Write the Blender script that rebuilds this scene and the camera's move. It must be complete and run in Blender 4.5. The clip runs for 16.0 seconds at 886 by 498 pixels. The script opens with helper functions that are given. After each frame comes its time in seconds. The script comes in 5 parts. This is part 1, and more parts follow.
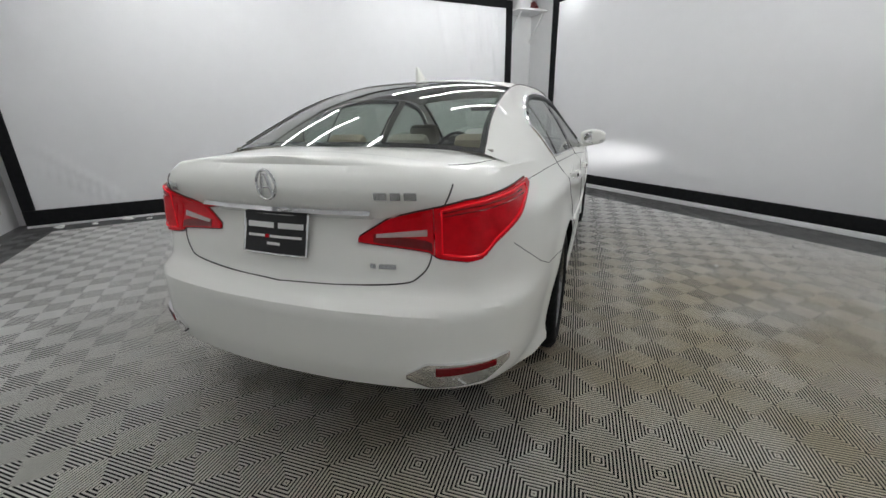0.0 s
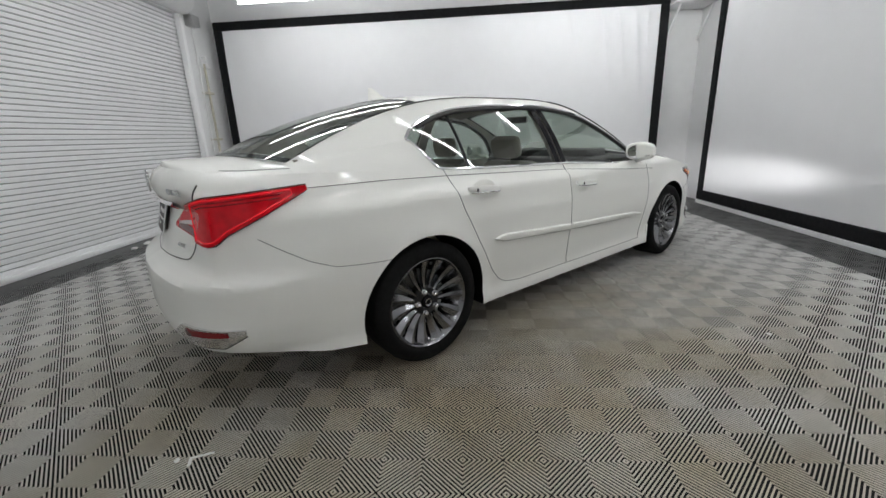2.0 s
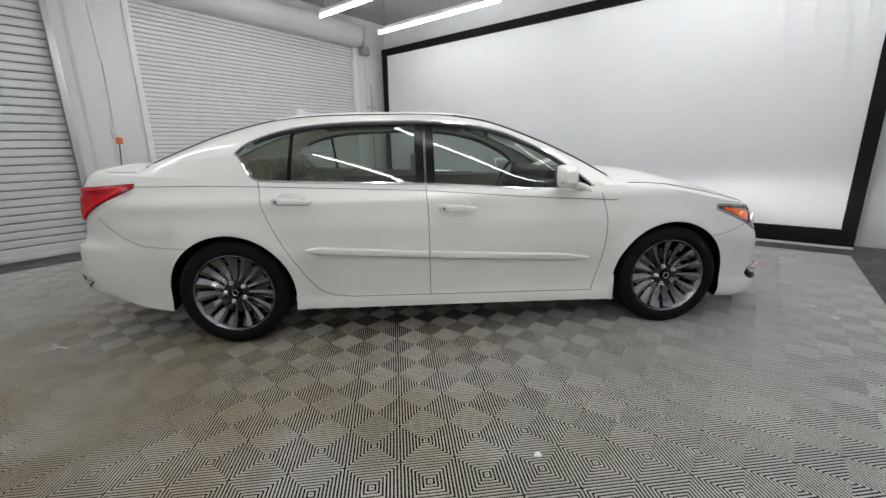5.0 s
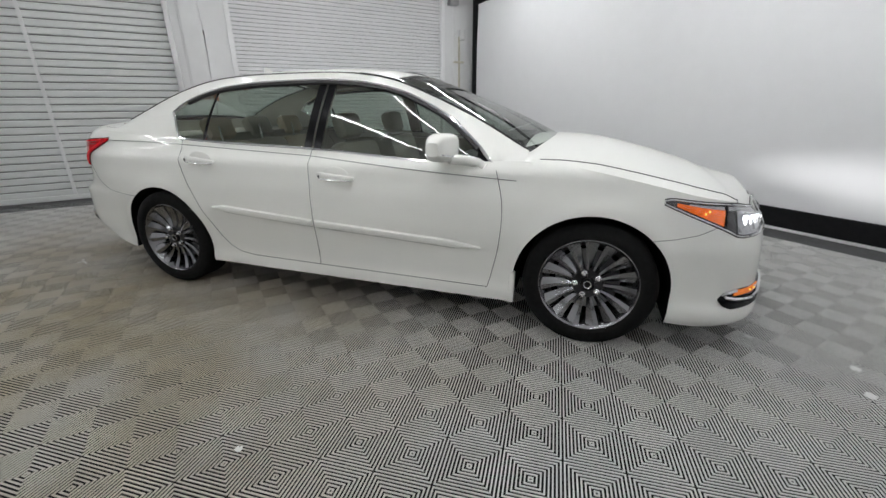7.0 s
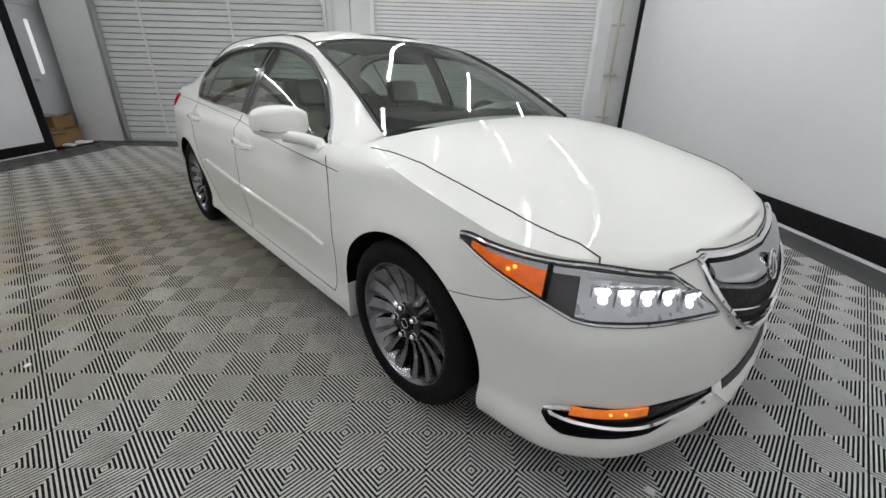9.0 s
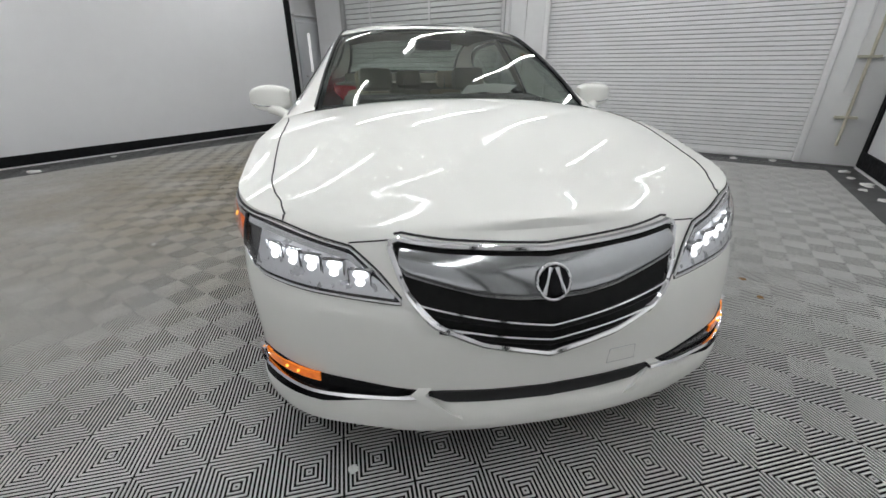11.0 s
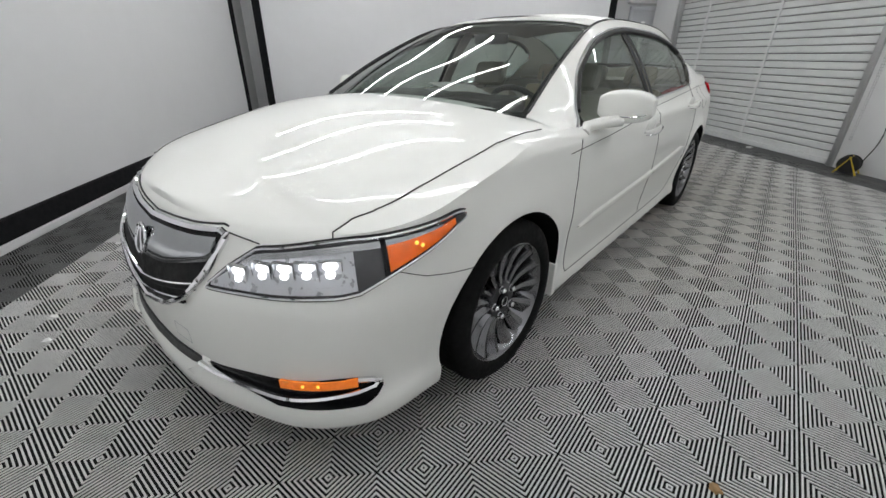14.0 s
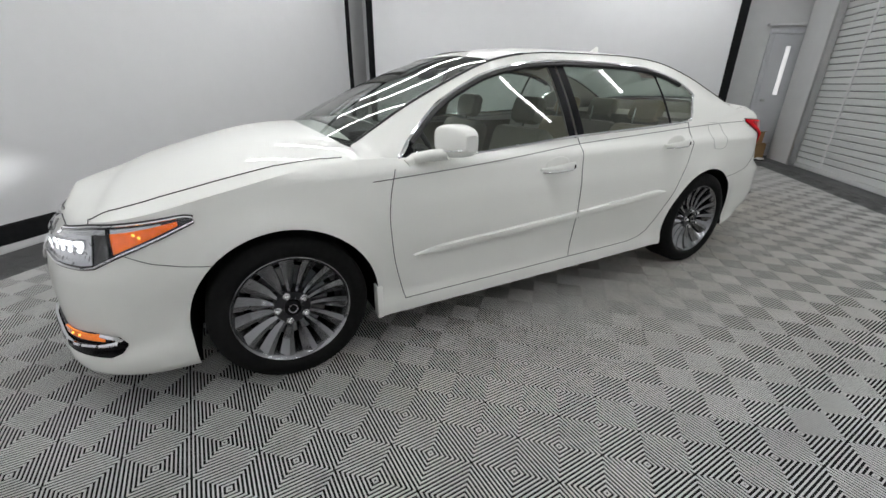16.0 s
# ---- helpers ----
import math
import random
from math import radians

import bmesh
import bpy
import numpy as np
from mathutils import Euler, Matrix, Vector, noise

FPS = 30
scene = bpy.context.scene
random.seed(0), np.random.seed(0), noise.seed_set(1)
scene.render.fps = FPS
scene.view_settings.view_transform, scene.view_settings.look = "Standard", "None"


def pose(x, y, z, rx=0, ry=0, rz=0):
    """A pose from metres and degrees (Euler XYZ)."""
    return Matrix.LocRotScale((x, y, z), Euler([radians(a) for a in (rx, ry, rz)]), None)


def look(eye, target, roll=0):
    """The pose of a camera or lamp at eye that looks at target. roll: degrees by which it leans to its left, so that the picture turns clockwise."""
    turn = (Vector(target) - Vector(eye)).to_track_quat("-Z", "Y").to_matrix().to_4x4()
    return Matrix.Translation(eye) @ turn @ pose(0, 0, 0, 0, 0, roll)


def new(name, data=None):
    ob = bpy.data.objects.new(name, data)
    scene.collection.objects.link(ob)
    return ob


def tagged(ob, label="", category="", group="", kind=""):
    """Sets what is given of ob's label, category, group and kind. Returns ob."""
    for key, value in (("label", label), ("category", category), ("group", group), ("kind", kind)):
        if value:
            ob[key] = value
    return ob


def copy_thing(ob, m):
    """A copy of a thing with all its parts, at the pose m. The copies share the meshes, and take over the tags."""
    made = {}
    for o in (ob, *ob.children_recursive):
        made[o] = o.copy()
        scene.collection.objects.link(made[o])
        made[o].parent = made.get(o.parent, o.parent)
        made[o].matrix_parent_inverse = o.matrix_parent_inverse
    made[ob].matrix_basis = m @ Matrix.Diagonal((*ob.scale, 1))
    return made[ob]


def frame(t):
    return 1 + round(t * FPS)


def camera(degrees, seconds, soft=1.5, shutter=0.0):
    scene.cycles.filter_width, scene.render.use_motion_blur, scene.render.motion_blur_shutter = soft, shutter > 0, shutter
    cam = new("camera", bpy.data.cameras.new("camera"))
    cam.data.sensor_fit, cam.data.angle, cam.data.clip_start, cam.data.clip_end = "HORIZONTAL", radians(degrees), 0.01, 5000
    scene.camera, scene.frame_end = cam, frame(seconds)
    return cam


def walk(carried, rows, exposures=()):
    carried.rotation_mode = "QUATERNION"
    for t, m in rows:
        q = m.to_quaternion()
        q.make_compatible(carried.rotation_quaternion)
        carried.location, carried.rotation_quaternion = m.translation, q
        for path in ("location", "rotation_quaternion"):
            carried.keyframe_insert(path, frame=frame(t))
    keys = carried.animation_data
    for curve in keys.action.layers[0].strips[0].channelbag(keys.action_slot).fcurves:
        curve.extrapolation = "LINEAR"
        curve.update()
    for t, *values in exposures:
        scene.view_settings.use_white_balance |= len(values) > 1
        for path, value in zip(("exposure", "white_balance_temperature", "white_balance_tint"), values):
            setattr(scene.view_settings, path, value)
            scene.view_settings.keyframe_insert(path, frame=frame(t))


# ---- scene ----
cam = camera(95.7, 16.0)
PATH = [
    (0, (1.065, -3.55, 1.255), (0.376, -1.783, 0.619), -1.4),
    (0.5, (1.434, -3.349, 1.236), (0.504, -1.691, 0.614), -1.6),
    (1, (1.864, -3.162, 1.228), (0.699, -1.653, 0.624), -2.0),
    (1.5, (2.174, -2.882, 1.203), (0.821, -1.525, 0.629), -2.3),
    (2, (2.537, -2.604, 1.196), (1.027, -1.41, 0.655), -2.4),
    (2.5, (2.798, -2.294, 1.183), (1.158, -1.269, 0.674), -2.5),
    (3, (3.018, -1.924, 1.18), (1.282, -1.054, 0.7), -2.2),
    (3.5, (3.257, -1.561, 1.147), (1.442, -0.858, 0.685), -1.9),
    (3.7, (3.304, -1.381, 1.094), (1.455, -0.754, 0.662), -1.8),
    (5.8, (3.389, 0.367, 1.248), (1.484, 0.22, 0.655), -0.9),
    (6, (3.308, 0.527, 1.223), (1.414, 0.314, 0.616), -0.8),
    (6.5, (3.141, 0.936, 1.211), (1.283, 0.535, 0.588), -0.8),
    (7, (2.936, 1.286, 1.212), (1.143, 0.703, 0.544), -0.5),
    (7.5, (2.621, 1.591, 1.217), (0.907, 0.837, 0.513), 0.2),
    (8, (2.308, 1.9, 1.216), (0.719, 0.936, 0.477), 0.6),
    (8.5, (1.979, 2.148, 1.214), (0.53, 0.999, 0.451), 1.2),
    (9, (1.699, 2.46, 1.22), (0.437, 1.127, 0.426), 1.4),
    (9.2, (1.589, 2.561, 1.221), (0.411, 1.16, 0.415), 1.4),
    (11.3, (0.262, 3.294, 1.171), (0.072, 1.482, 0.347), 0.0),
    (11.5, (0.123, 3.332, 1.191), (0.024, 1.515, 0.362), 0.1),
    (12, (-0.244, 3.286, 1.184), (-0.096, 1.48, 0.336), 0.1),
    (12.5, (-0.648, 3.2, 1.191), (-0.211, 1.454, 0.319), -0.3),
    (13, (-1.002, 3.05, 1.195), (-0.3, 1.397, 0.315), -0.1),
    (13.5, (-1.28, 2.819, 1.207), (-0.33, 1.29, 0.335), 0.4),
    (14, (-1.596, 2.594, 1.215), (-0.418, 1.231, 0.347), 0.5),
    (14.5, (-1.82, 2.3, 1.221), (-0.478, 1.092, 0.362), 0.8),
    (15, (-2.112, 2.038, 1.243), (-0.637, 0.976, 0.409), 1.1),
    (15.5, (-2.311, 1.751, 1.243), (-0.751, 0.801, 0.429), 1.1),
    (16, (-2.554, 1.545, 1.252), (-0.92, 0.68, 0.489), 0.4),
]
walk(cam, [(t, look(eye, target, roll)) for t, eye, target, roll in PATH], [(0.0, 0.06), (3.5, 0.04), (9.0, 0.08), (12.5, 0.04), (14.5, 0.14), (16.0, 0.16)])

# ---------------------------------------------------------------- light
world = bpy.data.worlds.new("world")
scene.world = world
world.use_nodes = True
world.node_tree.nodes["Background"].inputs[0].default_value = (0.8, 0.9, 1.0, 1)
world.node_tree.nodes["Background"].inputs[1].default_value = 0.02
TUBE_GLOW = 28.0
HEADLAMP_WATTS = 50.0


# ---------------------------------------------------------------- materials
def material(name, colour, rough=0.5, metal=0.0, vary=0.0, scale=8.0, bump=0.0, bump_scale=200.0, coat=0.0, glow=None, strength=0.0, spec=0.5, piece=0.0):
    """A principled material: colour varied by a coarse and a fine noise, and a fine relief."""
    m = bpy.data.materials.new(name)
    m.use_nodes = True
    n, l = m.node_tree.nodes, m.node_tree.links
    p = n["Principled BSDF"]
    p.inputs["Base Color"].default_value = (*colour, 1)
    p.inputs["Roughness"].default_value = rough
    p.inputs["Metallic"].default_value = metal
    p.inputs["Specular IOR Level"].default_value = spec
    p.inputs["Coat Weight"].default_value = coat
    p.inputs["Coat Roughness"].default_value = 0.03
    if glow:
        p.inputs["Emission Color"].default_value = (*glow, 1)
        p.inputs["Emission Strength"].default_value = strength
    geo = n.new("ShaderNodeNewGeometry")
    if vary:
        a, b = n.new("ShaderNodeTexNoise"), n.new("ShaderNodeTexNoise")
        a.inputs["Scale"].default_value, b.inputs["Scale"].default_value = scale * 0.12, scale
        a.inputs["Detail"].default_value = b.inputs["Detail"].default_value = 6
        l.new(geo.outputs["Position"], a.inputs["Vector"]), l.new(geo.outputs["Position"], b.inputs["Vector"])
        mix = n.new("ShaderNodeMath")
        mix.operation = "ADD"
        l.new(a.outputs["Fac"], mix.inputs[0]), l.new(b.outputs["Fac"], mix.inputs[1])
        ramp = n.new("ShaderNodeMapRange")
        ramp.inputs["From Min"].default_value, ramp.inputs["From Max"].default_value = 0.6, 1.4
        ramp.inputs["To Min"].default_value, ramp.inputs["To Max"].default_value = 1 - vary, 1 + vary
        l.new(mix.outputs[0], ramp.inputs["Value"])
        last = ramp.outputs[0]
        if piece:
            info, span, times = n.new("ShaderNodeObjectInfo"), n.new("ShaderNodeMapRange"), n.new("ShaderNodeMath")
            span.inputs["To Min"].default_value, span.inputs["To Max"].default_value = 1 - piece, 1 + piece
            times.operation = "MULTIPLY"
            l.new(info.outputs["Random"], span.inputs["Value"])
            l.new(last, times.inputs[0]), l.new(span.outputs[0], times.inputs[1])
            last = times.outputs[0]
        scaled = n.new("ShaderNodeVectorMath")
        scaled.operation = "SCALE"
        scaled.inputs[0].default_value = colour
        l.new(last, scaled.inputs["Scale"])
        l.new(scaled.outputs[0], p.inputs["Base Color"])
        gloss = n.new("ShaderNodeMapRange")
        gloss.inputs["From Min"].default_value, gloss.inputs["From Max"].default_value = 0.3, 0.7
        gloss.inputs["To Min"].default_value, gloss.inputs["To Max"].default_value = rough * 0.85, min(1, rough * 1.15)
        l.new(b.outputs["Fac"], gloss.inputs["Value"]), l.new(gloss.outputs[0], p.inputs["Roughness"])
    if bump:
        c, d = n.new("ShaderNodeTexNoise"), n.new("ShaderNodeBump")
        c.inputs["Scale"].default_value, d.inputs["Strength"].default_value = bump_scale, bump
        d.inputs["Distance"].default_value = 0.002
        l.new(geo.outputs["Position"], c.inputs["Vector"])
        l.new(c.outputs["Fac"], d.inputs["Height"]), l.new(d.outputs[0], p.inputs["Normal"])
    return m


def glass(name, tint, ior=1.5):
    m = bpy.data.materials.new(name)
    m.use_nodes = True
    n, l = m.node_tree.nodes, m.node_tree.links
    n.remove(n["Principled BSDF"])
    clear, shine, mix, rim = n.new("ShaderNodeBsdfTransparent"), n.new("ShaderNodeBsdfGlossy"), n.new("ShaderNodeMixShader"), n.new("ShaderNodeLayerWeight")
    clear.inputs[0].default_value = (*tint, 1)
    shine.inputs["Roughness"].default_value = 0.01
    rim.inputs["Blend"].default_value = 0.5
    bend, lift = n.new("ShaderNodeMath"), n.new("ShaderNodeMath")
    bend.operation, lift.operation = "POWER", "MULTIPLY_ADD"
    base = 2 * ((ior - 1) / (ior + 1)) ** 2
    bend.inputs[1].default_value, lift.inputs[1].default_value, lift.inputs[2].default_value = 5, 1 - base, base
    l.new(rim.outputs["Facing"], bend.inputs[0]), l.new(bend.outputs[0], lift.inputs[0])
    l.new(lift.outputs[0], mix.inputs[0]), l.new(clear.outputs[0], mix.inputs[1]), l.new(shine.outputs[0], mix.inputs[2])
    l.new(mix.outputs[0], n["Material Output"].inputs[0])
    return m


PAINT = material("pearl_white_paint", (0.87, 0.87, 0.83), 0.5, coat=0.6, spec=0.3)
GAP = material("panel_gap", (0.02, 0.02, 0.02), 0.6)
BLACK = material("black_plastic", (0.012, 0.012, 0.013), 0.45, vary=0.1, scale=40, bump=0.2)
GRILLE_BLACK = material("deep_black_grille", (0.005, 0.005, 0.005), 0.6, vary=0.1, scale=40, bump=0.2, spec=0.2)
GLOSS_BLACK = material("gloss_black_trim", (0.004, 0.004, 0.005), 0.18, spec=0.16)
WELL = material("wheel_well_liner", (0.006, 0.006, 0.006), 0.95, vary=0.2, scale=30, spec=0.05)
CHROME = material("chrome", (0.82, 0.82, 0.83), 0.08, 1.0)
SATIN = material("satin_chrome", (0.62, 0.63, 0.64), 0.22, 1.0, vary=0.04, scale=20)
WING = material("brushed_chrome", (0.42, 0.43, 0.44), 0.13, 1.0, vary=0.06, scale=30)
ALLOY = material("grey_alloy", (0.25, 0.25, 0.26), 0.17, 1.0, vary=0.06, scale=20)
ALLOY_DARK = material("dark_alloy", (0.05, 0.05, 0.053), 0.35, 0.9)
RUBBER = material("tyre_rubber", (0.008, 0.008, 0.008), 0.8, vary=0.15, scale=50, bump=0.3, spec=0.15)
RED = material("red_lens", (0.34, 0.002, 0.007), 0.12, vary=0.55, scale=22, spec=0.22, glow=(1, 0.004, 0.014), strength=0.09)
RED_LIT = material("lit_red_light_guide", (0.5, 0.004, 0.01), 0.2, vary=0.2, scale=40, glow=(1, 0.008, 0.022), strength=0.28)
RED_DARK = material("dark_red_lens", (0.16, 0.002, 0.005), 0.15, vary=0.2, scale=60, coat=0.1)
CLEAR_LENS = material("clear_reverse_lens", (0.48, 0.36, 0.35), 0.15, vary=0.15, scale=90, coat=1.0)
AMBER = material("amber_lens", (0.72, 0.13, 0.008), 0.15, vary=0.45, scale=45, coat=1.0, glow=(1, 0.16, 0.008), strength=0.24)
AMBER_LIT = material("lit_amber_lamp", (0.8, 0.22, 0.02), 0.2, vary=0.3, scale=70, coat=1.0, glow=(1, 0.20, 0.012), strength=0.30)
LED = material("lit_led_lens", (1, 1, 1), 0.1, glow=(0.95, 0.97, 1.0), strength=2.8)
LED_DIM = material("headlamp_reflector", (0.66, 0.67, 0.70), 0.3, 0.5, vary=0.06, scale=30)
BULB = material("lit_amber_bulb", (1, 0.6, 0.1), 0.2, glow=(1, 0.42, 0.05), strength=1.1)
HOUSING = material("dark_lamp_housing", (0.06, 0.06, 0.065), 0.2, 0.4, vary=0.3, scale=60, coat=0.8)
GLASS = glass("tinted_glass", (0.58, 0.64, 0.60))
LENS = glass("clear_lens", (0.97, 0.97, 0.97), 1.25)
SEAT = material("grey_beige_leather", (0.36, 0.34, 0.29), 0.5, vary=0.08, scale=30, bump=0.3)
SEAT_REAR = material("tan_leather", (0.42, 0.36, 0.26), 0.5, vary=0.08, scale=30, bump=0.3)
CABIN = material("dark_cabin_trim", (0.035, 0.034, 0.033), 0.6, vary=0.1, scale=30)
CABIN_LIGHT = material("beige_cabin_trim", (0.34, 0.32, 0.28), 0.65, vary=0.05, scale=30)
PAPER = material("white_paper", (0.8, 0.8, 0.78), 0.7, vary=0.03, scale=20)
FABRIC = material("white_backdrop_fabric", (0.72, 0.72, 0.73), 0.8, vary=0.025, scale=6, bump=0.25, bump_scale=60)
BAND = material("black_backdrop_border", (0.008, 0.008, 0.009), 0.8, vary=0.15, scale=20, bump=0.2, spec=0.2)
WALL = material("white_wall_paint", (0.76, 0.76, 0.76), 0.6, vary=0.04, scale=7, bump=0.3, bump_scale=90)
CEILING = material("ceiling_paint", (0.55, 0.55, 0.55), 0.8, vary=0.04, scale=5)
DOOR_WHITE = material("white_shutter_paint", (0.87, 0.87, 0.87), 0.4, vary=0.03, scale=6)
DOOR_GREY = material("grey_shutter_paint", (0.70, 0.71, 0.70), 0.4, vary=0.04, scale=6)
SLOT_SHADE = material("slat_gap_shade", (0.07, 0.07, 0.07), 0.7)
CONCRETE = material("dark_painted_concrete", (0.075, 0.075, 0.076), 0.5, vary=0.25, scale=5, bump=0.3, bump_scale=120)
TILE = material("grey_rib_tile", (0.65, 0.645, 0.625), 0.40, vary=0.10, scale=9, bump=0.3, bump_scale=300, piece=0.06)
TILE_DARK = material("charcoal_rib_tile", (0.13, 0.13, 0.13), 0.38, vary=0.2, scale=9, bump=0.3, bump_scale=300)


def soil(m, tint, centre, reach):
    """A brownish film of dust over the colour of m, patchy, thickest round a trodden spot."""
    n, l = m.node_tree.nodes, m.node_tree.links
    p = n["Principled BSDF"]
    old = p.inputs["Base Color"].links[0].from_socket
    geo, far, fall, cloud, times, mix = (n.new("ShaderNode" + k) for k in ("NewGeometry", "VectorMath", "MapRange", "TexNoise", "Math", "Mix"))
    far.operation = "DISTANCE"
    far.inputs[1].default_value = centre
    l.new(geo.outputs["Position"], far.inputs[0])
    fall.interpolation_type = "SMOOTHSTEP"
    fall.inputs["From Min"].default_value, fall.inputs["From Max"].default_value = reach, 0.4
    l.new(far.outputs["Value"], fall.inputs["Value"])
    cloud.inputs["Scale"].default_value, cloud.inputs["Detail"].default_value = 1.6, 7
    l.new(geo.outputs["Position"], cloud.inputs["Vector"])
    patchy = n.new("ShaderNodeMapRange")
    patchy.inputs["From Min"].default_value, patchy.inputs["From Max"].default_value = 0.3, 0.6
    patchy.inputs["To Min"].default_value = 0.35
    l.new(cloud.outputs["Fac"], patchy.inputs["Value"])
    times.operation = "MULTIPLY"
    l.new(fall.outputs[0], times.inputs[0]), l.new(patchy.outputs[0], times.inputs[1])
    mix.data_type, mix.blend_type = "RGBA", "MULTIPLY"
    l.new(times.outputs[0], mix.inputs[0]), l.new(old, mix.inputs[6])
    mix.inputs[7].default_value = (*tint, 1)
    l.new(mix.outputs[2], p.inputs["Base Color"])


soil(TILE, (0.64, 0.56, 0.42), (1.5, -1.7, 0.0), 4.2)
UNDER_SHADE = material("floor_groove_shade", (0.016, 0.016, 0.015), 0.95, spec=0.1)
STEEL = material("galvanised_steel", (0.5, 0.5, 0.5), 0.4, 0.8, vary=0.1, scale=30)
RUSTY = material("yellowed_pipe_paint", (0.55, 0.52, 0.42), 0.5, vary=0.2, scale=25)
ORANGE = material("orange_plastic", (0.75, 0.16, 0.02), 0.4)
YELLOW = material("yellow_plastic", (0.6, 0.42, 0.03), 0.4)
CARD = material("brown_cardboard", (0.33, 0.20, 0.09), 0.8, vary=0.15, scale=20)
DOOR_PAINT = material("grey_steel_door_paint", (0.60, 0.61, 0.63), 0.45, vary=0.03, scale=6)
TUBE = material("lit_fluorescent_tube", (1, 1, 1), 0.4, glow=(0.97, 0.99, 1.0), strength=TUBE_GLOW)
WINDOW_LIGHT = material("bright_window_lite", (0.8, 0.8, 0.8), 0.3, glow=(1, 1, 1), strength=0.5)


# ---------------------------------------------------------------- mesh helpers
def part(name, bm, mat, parent=None, label="", smooth=True, turn=None):
    """Links a bmesh as one mesh object, under a thing or a part."""
    if turn:
        bmesh.ops.transform(bm, matrix=turn, verts=bm.verts)
    me = bpy.data.meshes.new(name)
    bm.normal_update()
    bm.to_mesh(me)
    bm.free()
    for m in mat if isinstance(mat, (list, tuple)) else [mat]:
        me.materials.append(m)
    if smooth:
        me.polygons.foreach_set("use_smooth", [True] * len(me.polygons))
        me.set_sharp_from_angle(angle=radians(38))
    ob = new(name, me)
    if parent:
        ob.parent = parent
    if label:
        ob["label"] = label
    return ob


def thing(name, label, category, group="", at=None):
    ob = new(name)
    ob.empty_display_size = 0.2
    if at:
        ob.matrix_basis = at
    return tagged(ob, label, category, group)


def box(bm, x0, x1, y0, y1, z0, z1, bevel=0.0, turn=None):
    made = bmesh.ops.create_cube(bm, size=1, matrix=Matrix.Translation(((x0 + x1) / 2, (y0 + y1) / 2, (z0 + z1) / 2)) @ Matrix.Diagonal((abs(x1 - x0), abs(y1 - y0), abs(z1 - z0), 1)))
    vs = made["verts"]
    if bevel:
        es = list({e for v in vs for e in v.link_edges})
        vs = list({v for f in bmesh.ops.bevel(bm, geom=es, offset=bevel, segments=2, affect="EDGES", profile=0.5)["faces"] for v in f.verts} | {v for v in vs if v.is_valid})
    if turn:
        bmesh.ops.transform(bm, matrix=turn, verts=vs)
    return bm


def boxed(*a, **k):
    return box(bmesh.new(), *a, **k)


def tube(bm, pts, r, n=6, closed=False):
    """A round bar along pts."""
    pts = [Vector(p) for p in pts]
    rings = []
    for i, p in enumerate(pts):
        a = pts[i - 1] if i or closed else p
        b = pts[(i + 1) % len(pts)] if i < len(pts) - 1 or closed else p
        d = (b - a).normalized()
        side = d.cross(Vector((0, 0, 1)))
        side = side.normalized() if side.length > 1e-3 else Vector((1, 0, 0))
        up = side.cross(d)
        rings.append([bm.verts.new(p + r * (side * math.cos(2 * math.pi * k / n) + up * math.sin(2 * math.pi * k / n))) for k in range(n)])
    m = len(rings)
    for i in range(m if closed else m - 1):
        for k in range(n):
            bm.faces.new((rings[i][k], rings[i][(k + 1) % n], rings[(i + 1) % m][(k + 1) % n], rings[(i + 1) % m][k]))
    if not closed:
        bm.faces.new(rings[0]), bm.faces.new(rings[-1][::-1])
    return bm


def grid(bm, rows, closed=False, index=0):
    """Faces between rows of points of one length."""
    vs = [[bm.verts.new(p) for p in row] for row in rows]
    for a, b in zip(vs, vs[1:]):
        k = len(a)
        for i in range(k if closed else k - 1):
            try:
                bm.faces.new((a[i], a[(i + 1) % k], b[(i + 1) % k], b[i])).material_index = index
            except ValueError:
                pass
    return vs


def slab(rows, thick):
    """A sheet through rows of points with a thickness, grown along its normals both ways."""
    bm = bmesh.new()
    grid(bm, rows)
    bmesh.ops.remove_doubles(bm, verts=bm.verts, dist=1e-5)
    bm.normal_update()
    bmesh.ops.solidify(bm, geom=bm.faces[:], thickness=thick)
    bmesh.ops.recalc_face_normals(bm, faces=bm.faces)
    return bm


def shell(outer, inner):
    """A closed plate between two sheets of points of one shape."""
    bm = bmesh.new()
    a, b = grid(bm, outer), grid(bm, inner)
    n, m = len(a) - 1, len(a[0]) - 1
    rim = [(i, 0) for i in range(n)] + [(n, k) for k in range(m)] + [(i, m) for i in range(n, 0, -1)] + [(0, k) for k in range(m, 0, -1)]
    for (i, k), (p, q) in zip(rim, rim[1:] + rim[:1]):
        bm.faces.new((a[i][k], a[p][q], b[p][q], b[i][k]))
    bmesh.ops.recalc_face_normals(bm, faces=bm.faces)
    return bm


def lathe(bm, profile, n=48):
    """Turns (x, r) about the x axis."""
    grid(bm, [[(x, r * math.cos(2 * math.pi * k / n), r * math.sin(2 * math.pi * k / n)) for k in range(n)] for x, r in profile], closed=True)
    return bm


def ip(v, table):
    xs, ys = zip(*sorted(table))
    return float(np.interp(v, xs, ys))


SLOPES = {}


